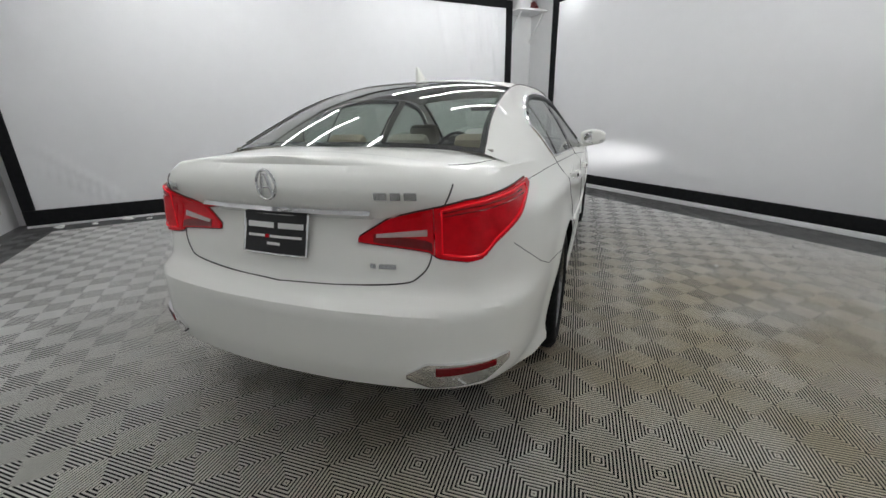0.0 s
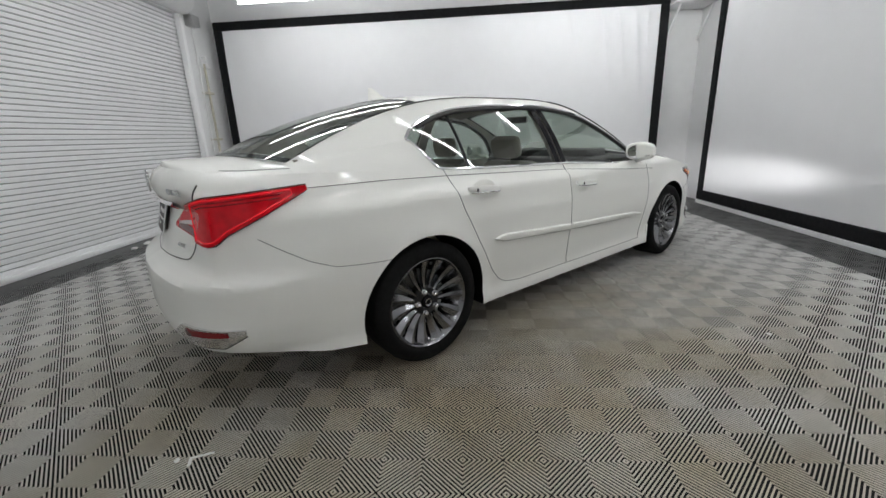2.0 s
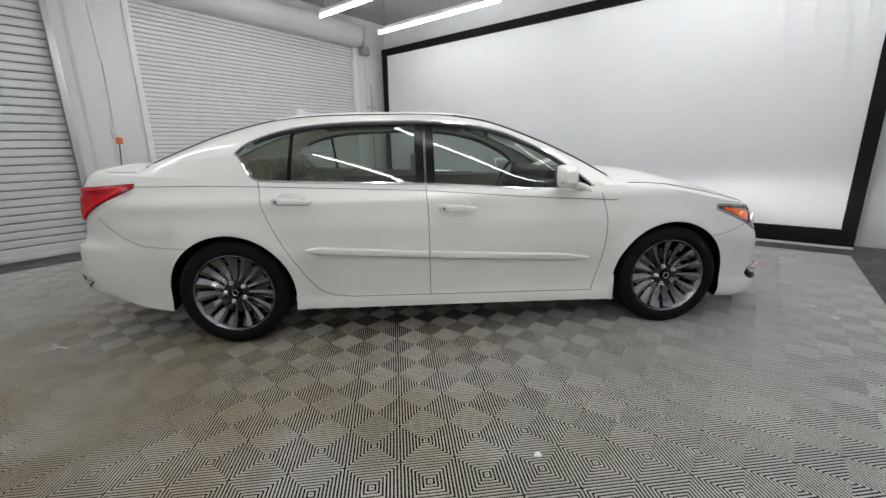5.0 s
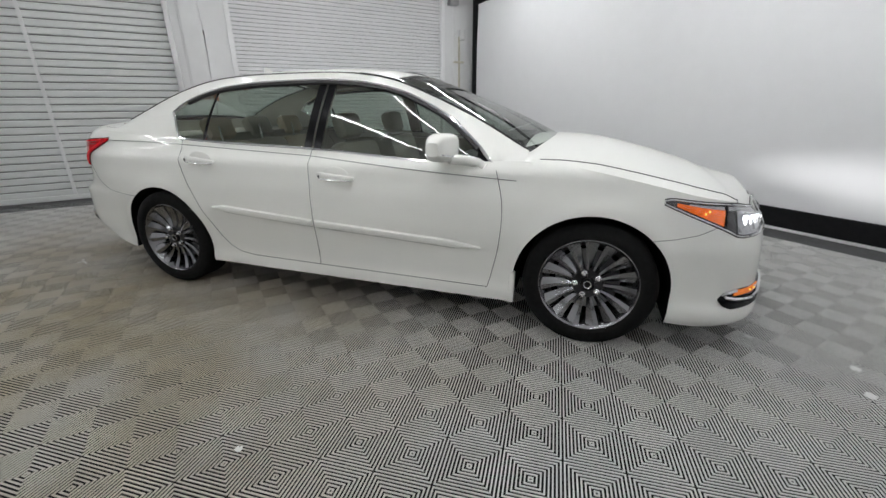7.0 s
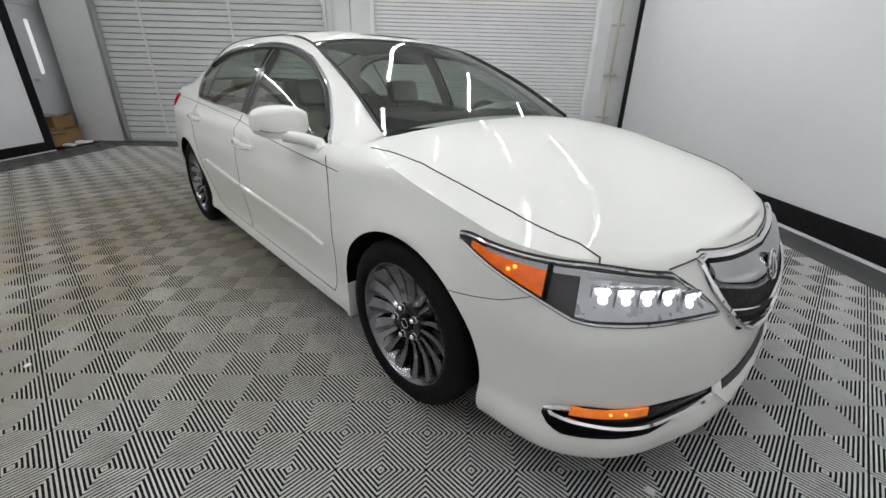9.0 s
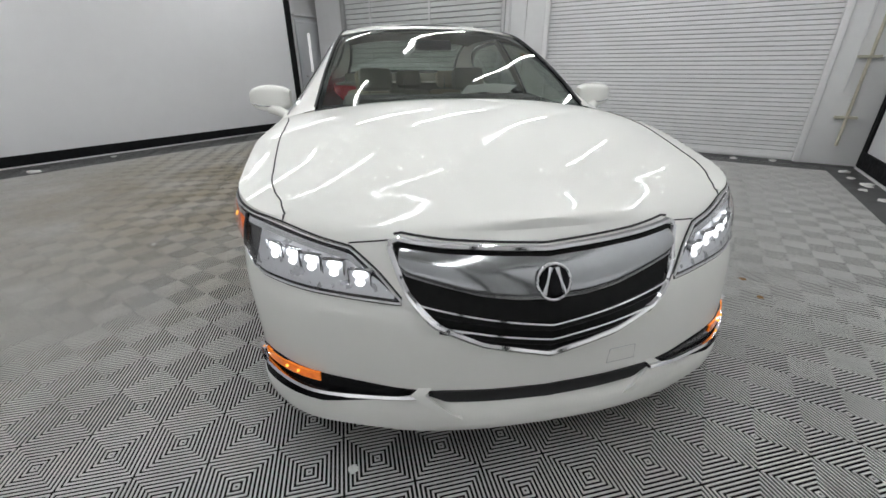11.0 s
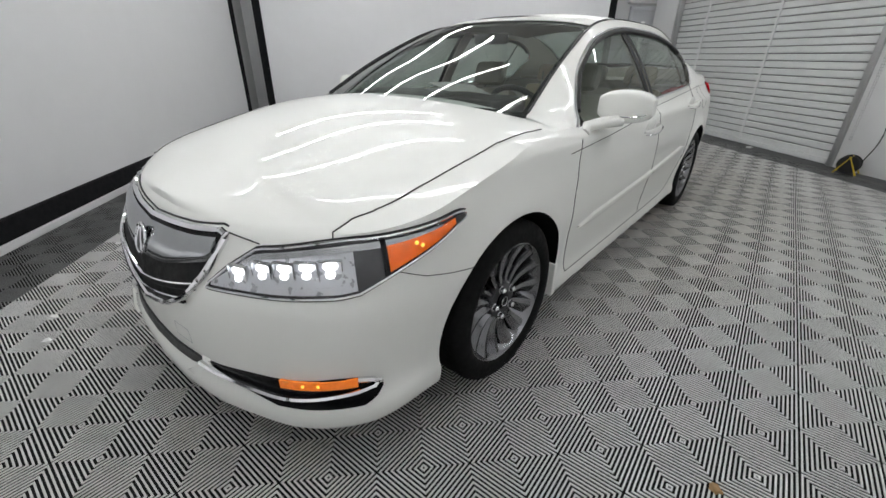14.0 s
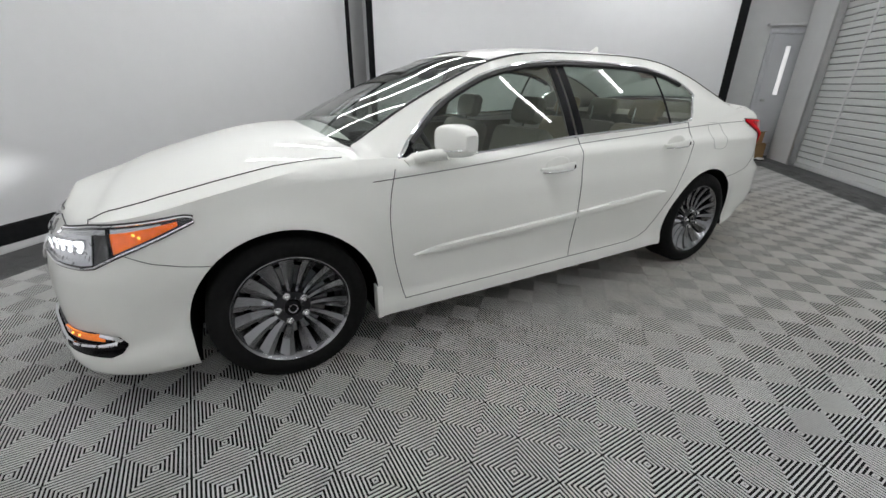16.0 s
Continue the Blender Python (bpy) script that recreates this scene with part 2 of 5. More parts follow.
def eased(v, table):
    """Monotone smooth interpolation through the rows of a table."""
    if id(table) not in SLOPES:
        x, y = np.array(sorted(table)).T
        h, d = np.diff(x), np.diff(y) / np.diff(x)
        m = np.zeros(len(x))
        for i in range(1, len(x) - 1):
            if d[i - 1] * d[i] > 0:
                a, b = 2 * h[i] + h[i - 1], h[i] + 2 * h[i - 1]
                m[i] = (a + b) / (a / d[i - 1] + b / d[i])
        m[0], m[-1] = d[0], d[-1]
        SLOPES[id(table)] = (x, y, h, m)
    x, y, h, m = SLOPES[id(table)]
    if v <= x[0] or v >= x[-1]:
        return float(y[0] if v <= x[0] else y[-1])
    i = int(np.searchsorted(x, v)) - 1
    f = (v - x[i]) / h[i]
    return float(y[i] * (1 + 2 * f) * (1 - f) ** 2 + h[i] * m[i] * f * (1 - f) ** 2 + y[i + 1] * f * f * (3 - 2 * f) + h[i] * m[i + 1] * f * f * (f - 1))


def ramp(v, a, b):
    f = min(1, max(0, (v - a) / (b - a)))
    return f * f * (3 - 2 * f)


def smooth_curve(pts, count):
    """count points at even steps on a smooth curve through pts."""
    p = np.array(pts, float)
    q = np.vstack([2 * p[0] - p[1], p, 2 * p[-1] - p[-2]])
    out = []
    for i in range(1, len(q) - 2):
        for f in np.linspace(0, 1, 24, endpoint=False):
            a, b, c, d = q[i - 1], q[i], q[i + 1], q[i + 2]
            out.append(0.5 * (2 * b + (c - a) * f + (2 * a - 5 * b + 4 * c - d) * f * f + (3 * b - a - 3 * c + d) * f ** 3))
    out = np.array(out + [p[-1]])
    s = np.r_[0, np.cumsum(np.linalg.norm(np.diff(out, axis=0), axis=1))]
    t = np.linspace(0, s[-1], count)
    return np.stack([np.interp(t, s, out[:, k]) for k in range(out.shape[1])], 1)


# ---------------------------------------------------------------- the room: u along the long backdrop, v across
ROOM = pose(0, 0, 0, 0, 0, 47.78)
U_DOORS, U_FRONT, V_LONG, V_BACK = -4.58, 3.62, 3.86, -6.3
TOP = 3.7


def room_box(name, u0, u1, v0, v1, z0, z1, mat, parent=None, label="", bevel=0.004):
    return part(name, boxed(u0, u1, v0, v1, z0, z1, bevel=bevel), mat, parent, label, turn=ROOM)


def structure(ob, label, category):
    return tagged(ob, label, category, kind="structure")


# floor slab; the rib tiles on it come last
# its near-black colour holds the shade of the grooves between shallow ribs
floor = structure(room_box("floor", U_DOORS - 1.0, U_FRONT + 0.3, V_BACK - 0.3, V_LONG + 0.3, -0.16, -0.0032, UNDER_SHADE, bevel=0), "slab under grey ribbed plastic tiles, near-black to stand for groove shade", "floor")
border = room_box("floor_border", U_DOORS - 0.9, -4.384, V_BACK, V_LONG, -0.0032, -0.0005, CONCRETE, bevel=0.001)
structure(border, "dark painted concrete strip along the shutters", "floor")
border = room_box("floor_border", -4.382, U_FRONT, 3.276, V_LONG, -0.0032, -0.0005, CONCRETE, bevel=0.001)
structure(border, "dark painted concrete strip under the long backdrop", "floor")

structure(room_box("wall_long", U_DOORS - 0.2, U_FRONT + 0.2, V_LONG, V_LONG + 0.2, -0.1, TOP, WALL), "white painted wall behind the long backdrop", "wall")
structure(room_box("wall_front", U_FRONT, U_FRONT + 0.2, V_BACK, V_LONG, -0.1, TOP, WALL), "white painted wall behind the front backdrop", "wall")
structure(room_box("wall_back", U_DOORS - 1.0, U_FRONT + 0.2, V_BACK - 0.2, V_BACK, -0.1, TOP, WALL), "white painted wall with a grey steel door", "wall")
# the shutter wall: piers and lintels round two openings
DOORS = [(-0.73, 3.05), (-5.26, -1.44)]  # v range of each opening
DOOR_TOP = 3.16
wall_s = structure(room_box("wall_shutters", U_DOORS - 0.2, U_DOORS, -1.44, -0.73, -0.1, TOP, WALL), "white painted wall with two roll-up shutters", "wall")
for nm, v0, v1, z0 in (("pier", 3.05, V_LONG, -0.1), ("pier", -6.02, -5.26, -0.1), ("lintel", -0.73, 3.05, DOOR_TOP), ("lintel", -5.26, -1.44, DOOR_TOP)):
    room_box(nm, U_DOORS - 0.2, U_DOORS, v0, v1, z0, TOP, WALL, wall_s)
room_box("return_wall", U_DOORS - 1.0, U_DOORS - 0.2, -6.02, -5.9, -0.1, TOP, WALL, wall_s)
room_box("end_wall", U_DOORS - 1.0, U_DOORS - 0.9, V_BACK, -6.02, -0.1, TOP, WALL, wall_s)
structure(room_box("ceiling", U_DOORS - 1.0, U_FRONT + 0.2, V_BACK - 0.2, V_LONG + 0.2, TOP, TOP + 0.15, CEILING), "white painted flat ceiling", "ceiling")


def shutter(name, v0, v1, pitch, mat, label, rail_mat):
    """A roll-up shutter: rounded slats, side guides and a bottom bar."""
    # backing sheet painted dark: the shade between the slats put into its colour
    ob = part(name, boxed(U_DOORS - 0.13, U_DOORS - 0.11, v0, v1, 0.0, DOOR_TOP), SLOT_SHADE, smooth=False, turn=ROOM)
    structure(ob, label, "shutter")
    base = []
    for f in range(13):
        a = 0.5 - 0.5 * math.cos(math.pi * f / 12)
        base.append((0.016 * min(1.0, 7 * min(a, 1 - a)) ** 0.7, a))
    bm = bmesh.new()
    grid(bm, [[(U_DOORS - 0.10 + d, v, (a - 0.5) * pitch * 0.92) for v in (v0 + 0.03, v1 - 0.03)] for d, a in base])
    bmesh.ops.recalc_face_normals(bm, faces=bm.faces)
    first = None
    z = pitch * 0.5 + 0.06
    while z < DOOR_TOP:
        if first is None:
            first = part("slat", bm, mat, ob, turn=ROOM)
            first.location = (0, 0, z)
        else:
            s = new("slat", first.data)
            s.parent, s.location = ob, (0, 0, z)
        z += pitch
    for v, w in ((v0, 0.07), (v1 - 0.07, 0.07)):
        part("guide", boxed(U_DOORS - 0.06, U_DOORS + 0.03, v, v + w, 0, DOOR_TOP, bevel=0.006), rail_mat, ob, turn=ROOM)
    part("bottom_bar", boxed(U_DOORS - 0.11, U_DOORS - 0.05, v0 + 0.07, v1 - 0.07, 0.0, 0.07, bevel=0.01), mat, ob, turn=ROOM)
    return ob


shutter("door_1", *DOORS[0], 0.0575, DOOR_WHITE, "closed white roll-up shutter with narrow slats", DOOR_WHITE)
bm = tube(bmesh.new(), [(U_DOORS + 0.08, v, 3.35) for v in (DOORS[0][0] + 0.02, DOORS[0][1] - 0.02)], 0.2, 28)
part("drum_cover", bm, WALL, bpy.data.objects["door_1"], "white rounded drum cover", turn=ROOM)
door2 = shutter("door_2", *DOORS[1], 0.094, DOOR_GREY, "closed grey roll-up shutter with wide slats", STEEL)
bm = bmesh.new()
for vv in (-3.05, -4.52):
    box(bm, U_DOORS - 0.085, U_DOORS - 0.07, vv - 0.02, vv + 0.02, 0.02, DOOR_TOP)
part("strap", bm, WALL, door2, "pale pull strap", turn=ROOM)


def backdrop(name, u0, v0, u1, v1, z0, z1, label, band=0.13, low=0.2, skirt=0.05, sag=0.012, folds=()):
    """White fabric stretched in a black border, along a line of the plan."""
    root = thing(name, label, "backdrop")
    a, b = Vector((u0, v0, 0)), Vector((u1, v1, 0))
    d = (b - a).normalized()
    nrm = Vector((-d.y, d.x, 0))
    if nrm.dot(-(a + b) / 2) < 0:
        nrm = -nrm
    wide = (b - a).length

    def at(s, z, o):
        return ROOM @ (a + d * s + nrm * o + Vector((0, 0, z)))
    rows = []
    for j in range(49):
        z = z0 + low * 0.6 + (z1 - z0 - low * 0.6 - band * 0.6) * j / 48
        row = []
        for i in range(261):
            s = band * 0.5 + (wide - band) * i / 260
            edge = max(0, 1 - min(s, wide - s) / 1.1) * (z / z1) ** 2
            w = sag * (noise.noise(Vector((s * 0.8, z * 0.5, u0))) + edge * math.sin(s * 13 + z * 3) * 0.9)
            for s0, zs, lean, breadth, high, za, zb in folds:  # creases that run from height za, where they are sharpest, to zb
                f = (s - s0 - lean * (zs - z)) / breadth
                w += 0.75 * high * math.exp(-f * f) * ramp((z - zb) / (za - zb), 0, 0.7) * ramp(min(z1 - band - z, z - z0 - low - skirt, s - band, wide - band - s), -0.02, 0.12)
            row.append(at(s, z, 0.016 + w))
        rows.append(row)
    bm = bmesh.new()
    grid(bm, rows)
    part("fabric", bm, FABRIC, root)

    def bar(nm, s0, s1, za, zb, mat=BAND, out=0.045):
        bm = boxed(0, 1, 0, 1, 0, 1)
        for v in bm.verts:
            v.co = at(s0 + (s1 - s0) * v.co.x, za + (zb - za) * v.co.z, 0.045 * 0 + (out if v.co.y > 0.5 else -0.03))
        bmesh.ops.recalc_face_normals(bm, faces=bm.faces)
        bmesh.ops.bevel(bm, geom=bm.edges[:], offset=0.006, segments=2, affect="EDGES")
        return part(nm, bm, mat, root)
    bar("border_top", 0, wide, z1 - band, z1)
    bar("border_bottom", 0, wide, z0 + skirt, z0 + skirt + low)
    bar("border_side", 0, band, z0 + skirt + low + 0.002, z1 - band - 0.002, out=0.043)
    bar("border_side", wide - band, wide, z0 + skirt + low + 0.002, z1 - band - 0.002, out=0.043)
    if skirt:
        bar("skirt", 0, wide, z0, z0 + skirt - 0.003, WALL, 0.05)
    return root


CREASES = [(6.35, 3.1, 0.16, 0.05, 0.040, 3.1, 1.4), (6.62, 3.1, 0.14, 0.035, 0.042, 3.1, 1.7), (6.88, 3.1, 0.12, 0.045, 0.048, 3.1, 1.2), (7.08, 3.1, 0.06, 0.03, 0.036, 3.1, 2.0), (5.9, 3.1, 0.2, 0.05, 0.022, 3.1, 2.0), (0.15, 1.15, 1.05, 0.03, 0.03, 0.1, 1.4), (0.15, 0.85, 1.4, 0.03, 0.03, 0.1, 1.1)]
backdrop("long_backdrop", -4.42, 3.64, 2.99, 3.64, 0, 3.17, "long white fabric backdrop in a black border", skirt=0.03, low=0.19, sag=0.016, folds=CREASES)
backdrop("front_backdrop", 3.5, 3.07, 3.5, -5.32, 0, 3.17, "wide white fabric backdrop with black border and pale skirting", skirt=0.06, low=0.15)
backdrop("back_backdrop", 3.22, -5.62, -3.51, -5.62, 0, 3.17, "white fabric backdrop in a black border on the back wall", skirt=0.02, low=0.13)


# ---------------------------------------------------------------- ceiling lights
def tube_light(first=None, u=0, v=0, z=2.95):
    root = thing("tube_light", "lit white fluorescent tube light hung below the ceiling", "ceiling light", "rows of tube lights")
    part("housing", boxed(-0.6, 0.6, -0.035, 0.035, 0.025, 0.075, bevel=0.01), WALL, root)
    bm = tube(bmesh.new(), [(-0.585, 0, 0), (0.585, 0, 0)], 0.019, 10)
    part("tube", bm, TUBE, root, "lit white tube")
    for x in (-0.595, 0.595):
        part("socket", boxed(x - 0.012, x + 0.012, -0.02, 0.02, -0.02, 0.03, bevel=0.004), WALL, root)
    for x in (-0.45, 0.45):
        part("hanger", boxed(x - 0.006, x + 0.006, -0.006, 0.006, 0.07, TOP - z), STEEL, root)
    root.matrix_basis = ROOM @ pose(u, v, z)
    return root


LAMP_Z = 3.12
# unseen tubes added to brighten front and door: u 2.98 and v -4.9
LAMPS_AND_FILL = [(u, v) for v in (2.58, 1.4, 0.2, -1.0, -2.2, -3.6, -4.9) for u in (-2.8, -1.61, 0.6, 1.79, 2.98) if (u < 2.5 or -4 < v < 0 or v > 2) and (v > -3 or (u > 0 and v > -4) or (u < 0 and v < -4))]
first = tube_light(u=LAMPS_AND_FILL[0][0], v=LAMPS_AND_FILL[0][1], z=LAMP_Z)
for u, v in LAMPS_AND_FILL[1:]:
    copy_thing(first, ROOM @ pose(u, v, LAMP_Z))

# ---------------------------------------------------------------- things along the walls
def at_room(u, v, z, rz=0):
    return ROOM @ pose(u, v, z, 0, 0, rz)


# steel door in the back wall
door3 = structure(room_box("door_3", -5.2, -4.25, V_BACK, V_BACK + 0.03, 0.0, 2.1, DOOR_PAINT), "closed grey steel door with a narrow window", "door")
part("door_frame", boxed(-5.28, -4.17, V_BACK, V_BACK + 0.05, 2.102, 2.18, bevel=0.006), DOOR_PAINT, door3, turn=ROOM)
part("door_frame", boxed(-4.248, -4.17, V_BACK, V_BACK + 0.05, 0.0, 2.1, bevel=0.006), DOOR_PAINT, door3, turn=ROOM)
part("door_hood", boxed(-5.28, -4.1, V_BACK, V_BACK + 0.12, 2.22, 2.26, bevel=0.006), WALL, door3, turn=ROOM)
part("window_lite", boxed(-4.54, -4.475, V_BACK + 0.03, V_BACK + 0.036, 1.1, 1.9), WINDOW_LIGHT, door3, "bright narrow window", turn=ROOM)
part("door_handle", boxed(-4.36, -4.30, V_BACK + 0.03, V_BACK + 0.08, 0.98, 1.02, bevel=0.008), STEEL, door3, turn=ROOM)

# socket with an orange plug and its cord
socket = thing("wall_socket", "white wall socket with an orange plug and dark cord", "socket")
part("plate", boxed(U_DOORS, U_DOORS + 0.03, -1.10, -1.02, 1.40, 1.50, bevel=0.006), WALL, socket, turn=ROOM)
part("plug", boxed(U_DOORS + 0.03, U_DOORS + 0.075, -1.075, -1.01, 1.33, 1.41, bevel=0.012), ORANGE, socket, "orange plug", turn=ROOM)
cord = [(U_DOORS + 0.05, -1.05 - 0.08 * math.sin(k * 0.35) * (k / 20) - 0.03 * k / 20, 1.34 - 1.26 * k / 20) for k in range(21)]
part("cord", tube(bmesh.new(), cord, 0.006), BLACK, socket, turn=ROOM)
part("conduit", tube(bmesh.new(), [(U_DOORS + 0.012, -1.06, 1.5), (U_DOORS + 0.012, -1.05, 2.3), (U_DOORS + 0.012, -1.1, 3.6)], 0.007), WALL, socket, turn=ROOM)

# hose reel on the floor
reel = thing("cord_reel", "small black and yellow cord reel on the floor", "cord reel", at=at_room(U_DOORS + 0.17, -1.13, -0.002, 30))
part("drum", lathe(bmesh.new(), [(-0.07, 0.001), (-0.07, 0.10), (-0.055, 0.105), (-0.05, 0.07), (0.05, 0.07), (0.055, 0.105), (0.07, 0.10), (0.07, 0.001)], 28), BLACK, reel, turn=pose(0, 0, 0.115))
bm = bmesh.new()
for k in range(5):
    tube(bm, [(-0.04 + 0.02 * k, 0.082 * math.cos(a), 0.115 + 0.082 * math.sin(a)) for a in np.linspace(0, 2 * math.pi, 24, endpoint=False)], 0.009, 6, closed=True)
part("wound_cord", bm, BLACK, reel)
bm = tube(bmesh.new(), [(0.09, -0.1, 0.012), (0.09, 0.0, 0.2), (0.09, 0.1, 0.012)], 0.01)
tube(bm, [(-0.09, -0.1, 0.012), (-0.09, 0.0, 0.2), (-0.09, 0.1, 0.012)], 0.01)
tube(bm, [(-0.09, 0, 0.2), (0.09, 0, 0.2)], 0.012)
part("stand", bm, YELLOW, reel, "yellow stand")

# hand chain of the grey shutter
bm = bmesh.new()
for off in (0.0, 0.022):
    for k in range(95):
        z = 0.35 + 0.03 * k
        a = (k % 2) * 0.006
        tube(bm, [(U_DOORS + 0.05, -1.34 + off - 0.007, z), (U_DOORS + 0.05 + a, -1.34 + off, z + 0.018), (U_DOORS + 0.05, -1.34 + off + 0.007, z)], 0.003, 4)
tagged(part("hand_chain", bm, STEEL, turn=ROOM), "grey steel hand chain hanging beside the shutter", "chain")

# pipe and switch box in the corner by the white shutter
pipe = thing("wall_pipe", "yellowed vertical pipe with clamps in the wall corner", "pipe")
part("tube", tube(bmesh.new(), [(U_DOORS + 0.05, 3.36, 0.25), (U_DOORS + 0.05, 3.36, 2.5)], 0.018, 10), RUSTY, pipe, turn=ROOM)
part("thin_tube", tube(bmesh.new(), [(U_DOORS + 0.03, 3.24, 0.9), (U_DOORS + 0.03, 3.24, 3.0), (U_DOORS + 0.03, 3.3, 3.6)], 0.012, 8), WALL, pipe, turn=ROOM)
for z in (0.6, 1.3, 2.05):
    part("clamp", boxed(U_DOORS, U_DOORS + 0.075, 3.24, 3.46, z - 0.015, z + 0.015, bevel=0.004), RUSTY, pipe, turn=ROOM)
part("switch_box", boxed(U_DOORS, U_DOORS + 0.09, 3.36, 3.48, 2.45, 2.62, bevel=0.01), WALL, pipe, "white junction box", turn=ROOM)
part("motor_box", boxed(U_DOORS, U_DOORS + 0.14, 3.12, 3.30, 3.02, 3.18, bevel=0.01), STEEL, pipe, "grey shutter bracket", turn=ROOM)

# bracketed shelf with a blower in the corner between the backdrops
shelf = thing("wall_shelf", "white corner shelf on diagonal brackets near the ceiling", "shelf")
part("board", boxed(2.98, U_FRONT, 3.38, V_LONG, 3.0, 3.03, bevel=0.005), WALL, shelf, turn=ROOM)
for u, v, du in ((3.08, 3.42, 0), (U_FRONT - 0.05, 3.42, 0)):
    part("bracket", tube(bmesh.new(), [(u, 3.46, 2.99), (u, V_LONG - 0.02, 2.55)], 0.018, 6), WALL, shelf, turn=ROOM)
blower = thing("shelf_machine", "white machine with a dark red part on the corner shelf", "machine")
part("casing", boxed(3.05, 3.3, 3.45, 3.78, 3.032, 3.30, bevel=0.05), WALL, blower, turn=ROOM)
bm = bmesh.new()
for k in range(6):
    bmesh.ops.create_uvsphere(bm, u_segments=10, v_segments=6, radius=0.045, matrix=Matrix.Translation((3.42 + 0.06 * (k % 3 - 1), 3.55 + 0.05 * (k // 3), 3.08 + 0.06 * (k % 2))))
part("valves", bm, material("dark_red_enamel", (0.16, 0.03, 0.03), 0.4, vary=0.3, scale=30), blower, "dark red valve cluster", turn=ROOM)


# boxes and rags heaped beside the steel door
def carton(u, v, z, w, d, h, rz, label):
    b = thing("cardboard_box", label, "box", at=at_room(u, v, z, rz))
    part("carton", boxed(-w / 2, w / 2, -d / 2, d / 2, 0, h, bevel=0.004), CARD, b)
    part("flap", boxed(-w / 2, w / 2, d / 2, d / 2 + 0.11, h - 0.006, h, bevel=0.002, turn=pose(0, 0, 0, 6, 0, 0)), CARD, b)
    part("tape", boxed(-w / 2 - 0.001, w / 2 + 0.001, -0.025, 0.025, h, h + 0.001), PAPER, b)
    return b


carton(-4.25, -6.05, -0.002, 0.42, 0.30, 0.26, 8, "brown cardboard box on the floor by the wall")
carton(-3.93, -5.98, -0.002, 0.28, 0.3, 0.2, -12, "small brown cardboard box beside the wall")
carton(-4.23, -6.07, 0.262, 0.36, 0.26, 0.2, -5, "brown cardboard box stacked on another")
for u, v, z, w in ((-4.2, -6.05, 0.465, 0.4), (-4.05, -6.02, 0.475, 0.28)):
    bm = bmesh.new()
    grid(bm, [[(x * w, y * 0.3, 0.02 * math.sin(x * 9 + y * 5)) for x in np.linspace(-0.5, 0.5, 7)] for y in np.linspace(-0.5, 0.5, 5)])
    bmesh.ops.solidify(bm, geom=bm.faces[:], thickness=0.004)
    s = part("paper_stack", bm, PAPER)
    s.matrix_basis = at_room(u, v, z, 15)
    tagged(s, "loose white paper sheets on top of the boxes", "paper")


def scrap(u, v, size, mat, name, label, category):
    """A crumpled scrap on the floor."""
    bm = bmesh.new()
    rnd = random.Random(int(u * 1000 + v * 77))
    bmesh.ops.create_icosphere(bm, subdivisions=2, radius=size)
    for q in bm.verts:
        q.co *= 0.6 + 0.6 * rnd.random()
        q.co.z = max(q.co.z * 0.35 + size * 0.2, 0)
    s = part(name, bm, mat, smooth=False)
    s.matrix_basis = at_room(u, v, 0, rnd.random() * 360)
    return tagged(s, label, category)


for u, v, k in ((-3.92, -5.72, 0.09), (-4.15, -5.72, 0.11), (-4.35, -5.75, 0.07)):
    scrap(u, v, k, PAPER, "rag", "crumpled white rag on the floor by the boxes", "rag")
for u, v, k in ((2.96, -5.25, 0.08), (2.61, -5.33, 0.07), (2.83, -5.17, 0.05), (2.54, -5.1, 0.05), (3.3, -4.1, 0.05), (1.64, -4.95, 0.05), (1.18, -5.05, 0.07), (0.22, -5.35, 0.04)):
    scrap(u, v, k, PAPER, "paper_scrap", "crumpled pale paper scrap on the dark tiles", "scrap")
for u, v, k in ((2.5, 1.22, 0.022), (2.61, 1.02, 0.024), (2.09, 1.1, 0.018), (2.82, 0.1, 0.018), (2.85, -0.73, 0.02), (1.52, -1.4, 0.015), (-1.83, 2.64, 0.03), (-1.4, -2.39, 0.012), (-4.4, 1.2, 0.06), (-4.38, 0.95, 0.04), (-4.35, 2.3, 0.05), (-4.45, -2.6, 0.05)):
    scrap(u, v, k, PAPER, "paper_chip", "small white chip lying on the ribbed tiles", "scrap")
for u, v, k in ((-4.05, 3.44, 0.06), (-3.7, 3.42, 0.04), (-3.35, 3.48, 0.07), (-3.1, 3.4, 0.04), (-2.7, 3.46, 0.05), (-4.42, 2.75, 0.05), (-4.4, 1.75, 0.06), (-4.46, 1.5, 0.04)):
    scrap(u, v, k, PAPER, "paper_scrap", "torn white paper scrap on the dark concrete strip", "scrap")
for u, v, k in ((0.11, 2.3, 0.018), (-0.1, 2.23, 0.02)):
    scrap(u, v, k, CARD, "leaf_scrap", "small brown scrap on the ribbed tiles", "scrap")
scrap(-2.61, 1.52, 0.025, BLACK, "rubber_scrap", "small dark scrap on the ribbed tiles", "scrap")
bm = bmesh.new()
box(bm, 0, 0.05, 0, 0.012, 0.0005, 0.002), box(bm, 0, 0.012, 0.013, 0.09, 0.0005, 0.002)
s = part("tape_mark", bm, PAPER, smooth=False)
s.matrix_basis = pose(0.845, -2.60, 0, 0, 0, -20)
tagged(s, "white L-shaped tape mark stuck on the floor", "tape")

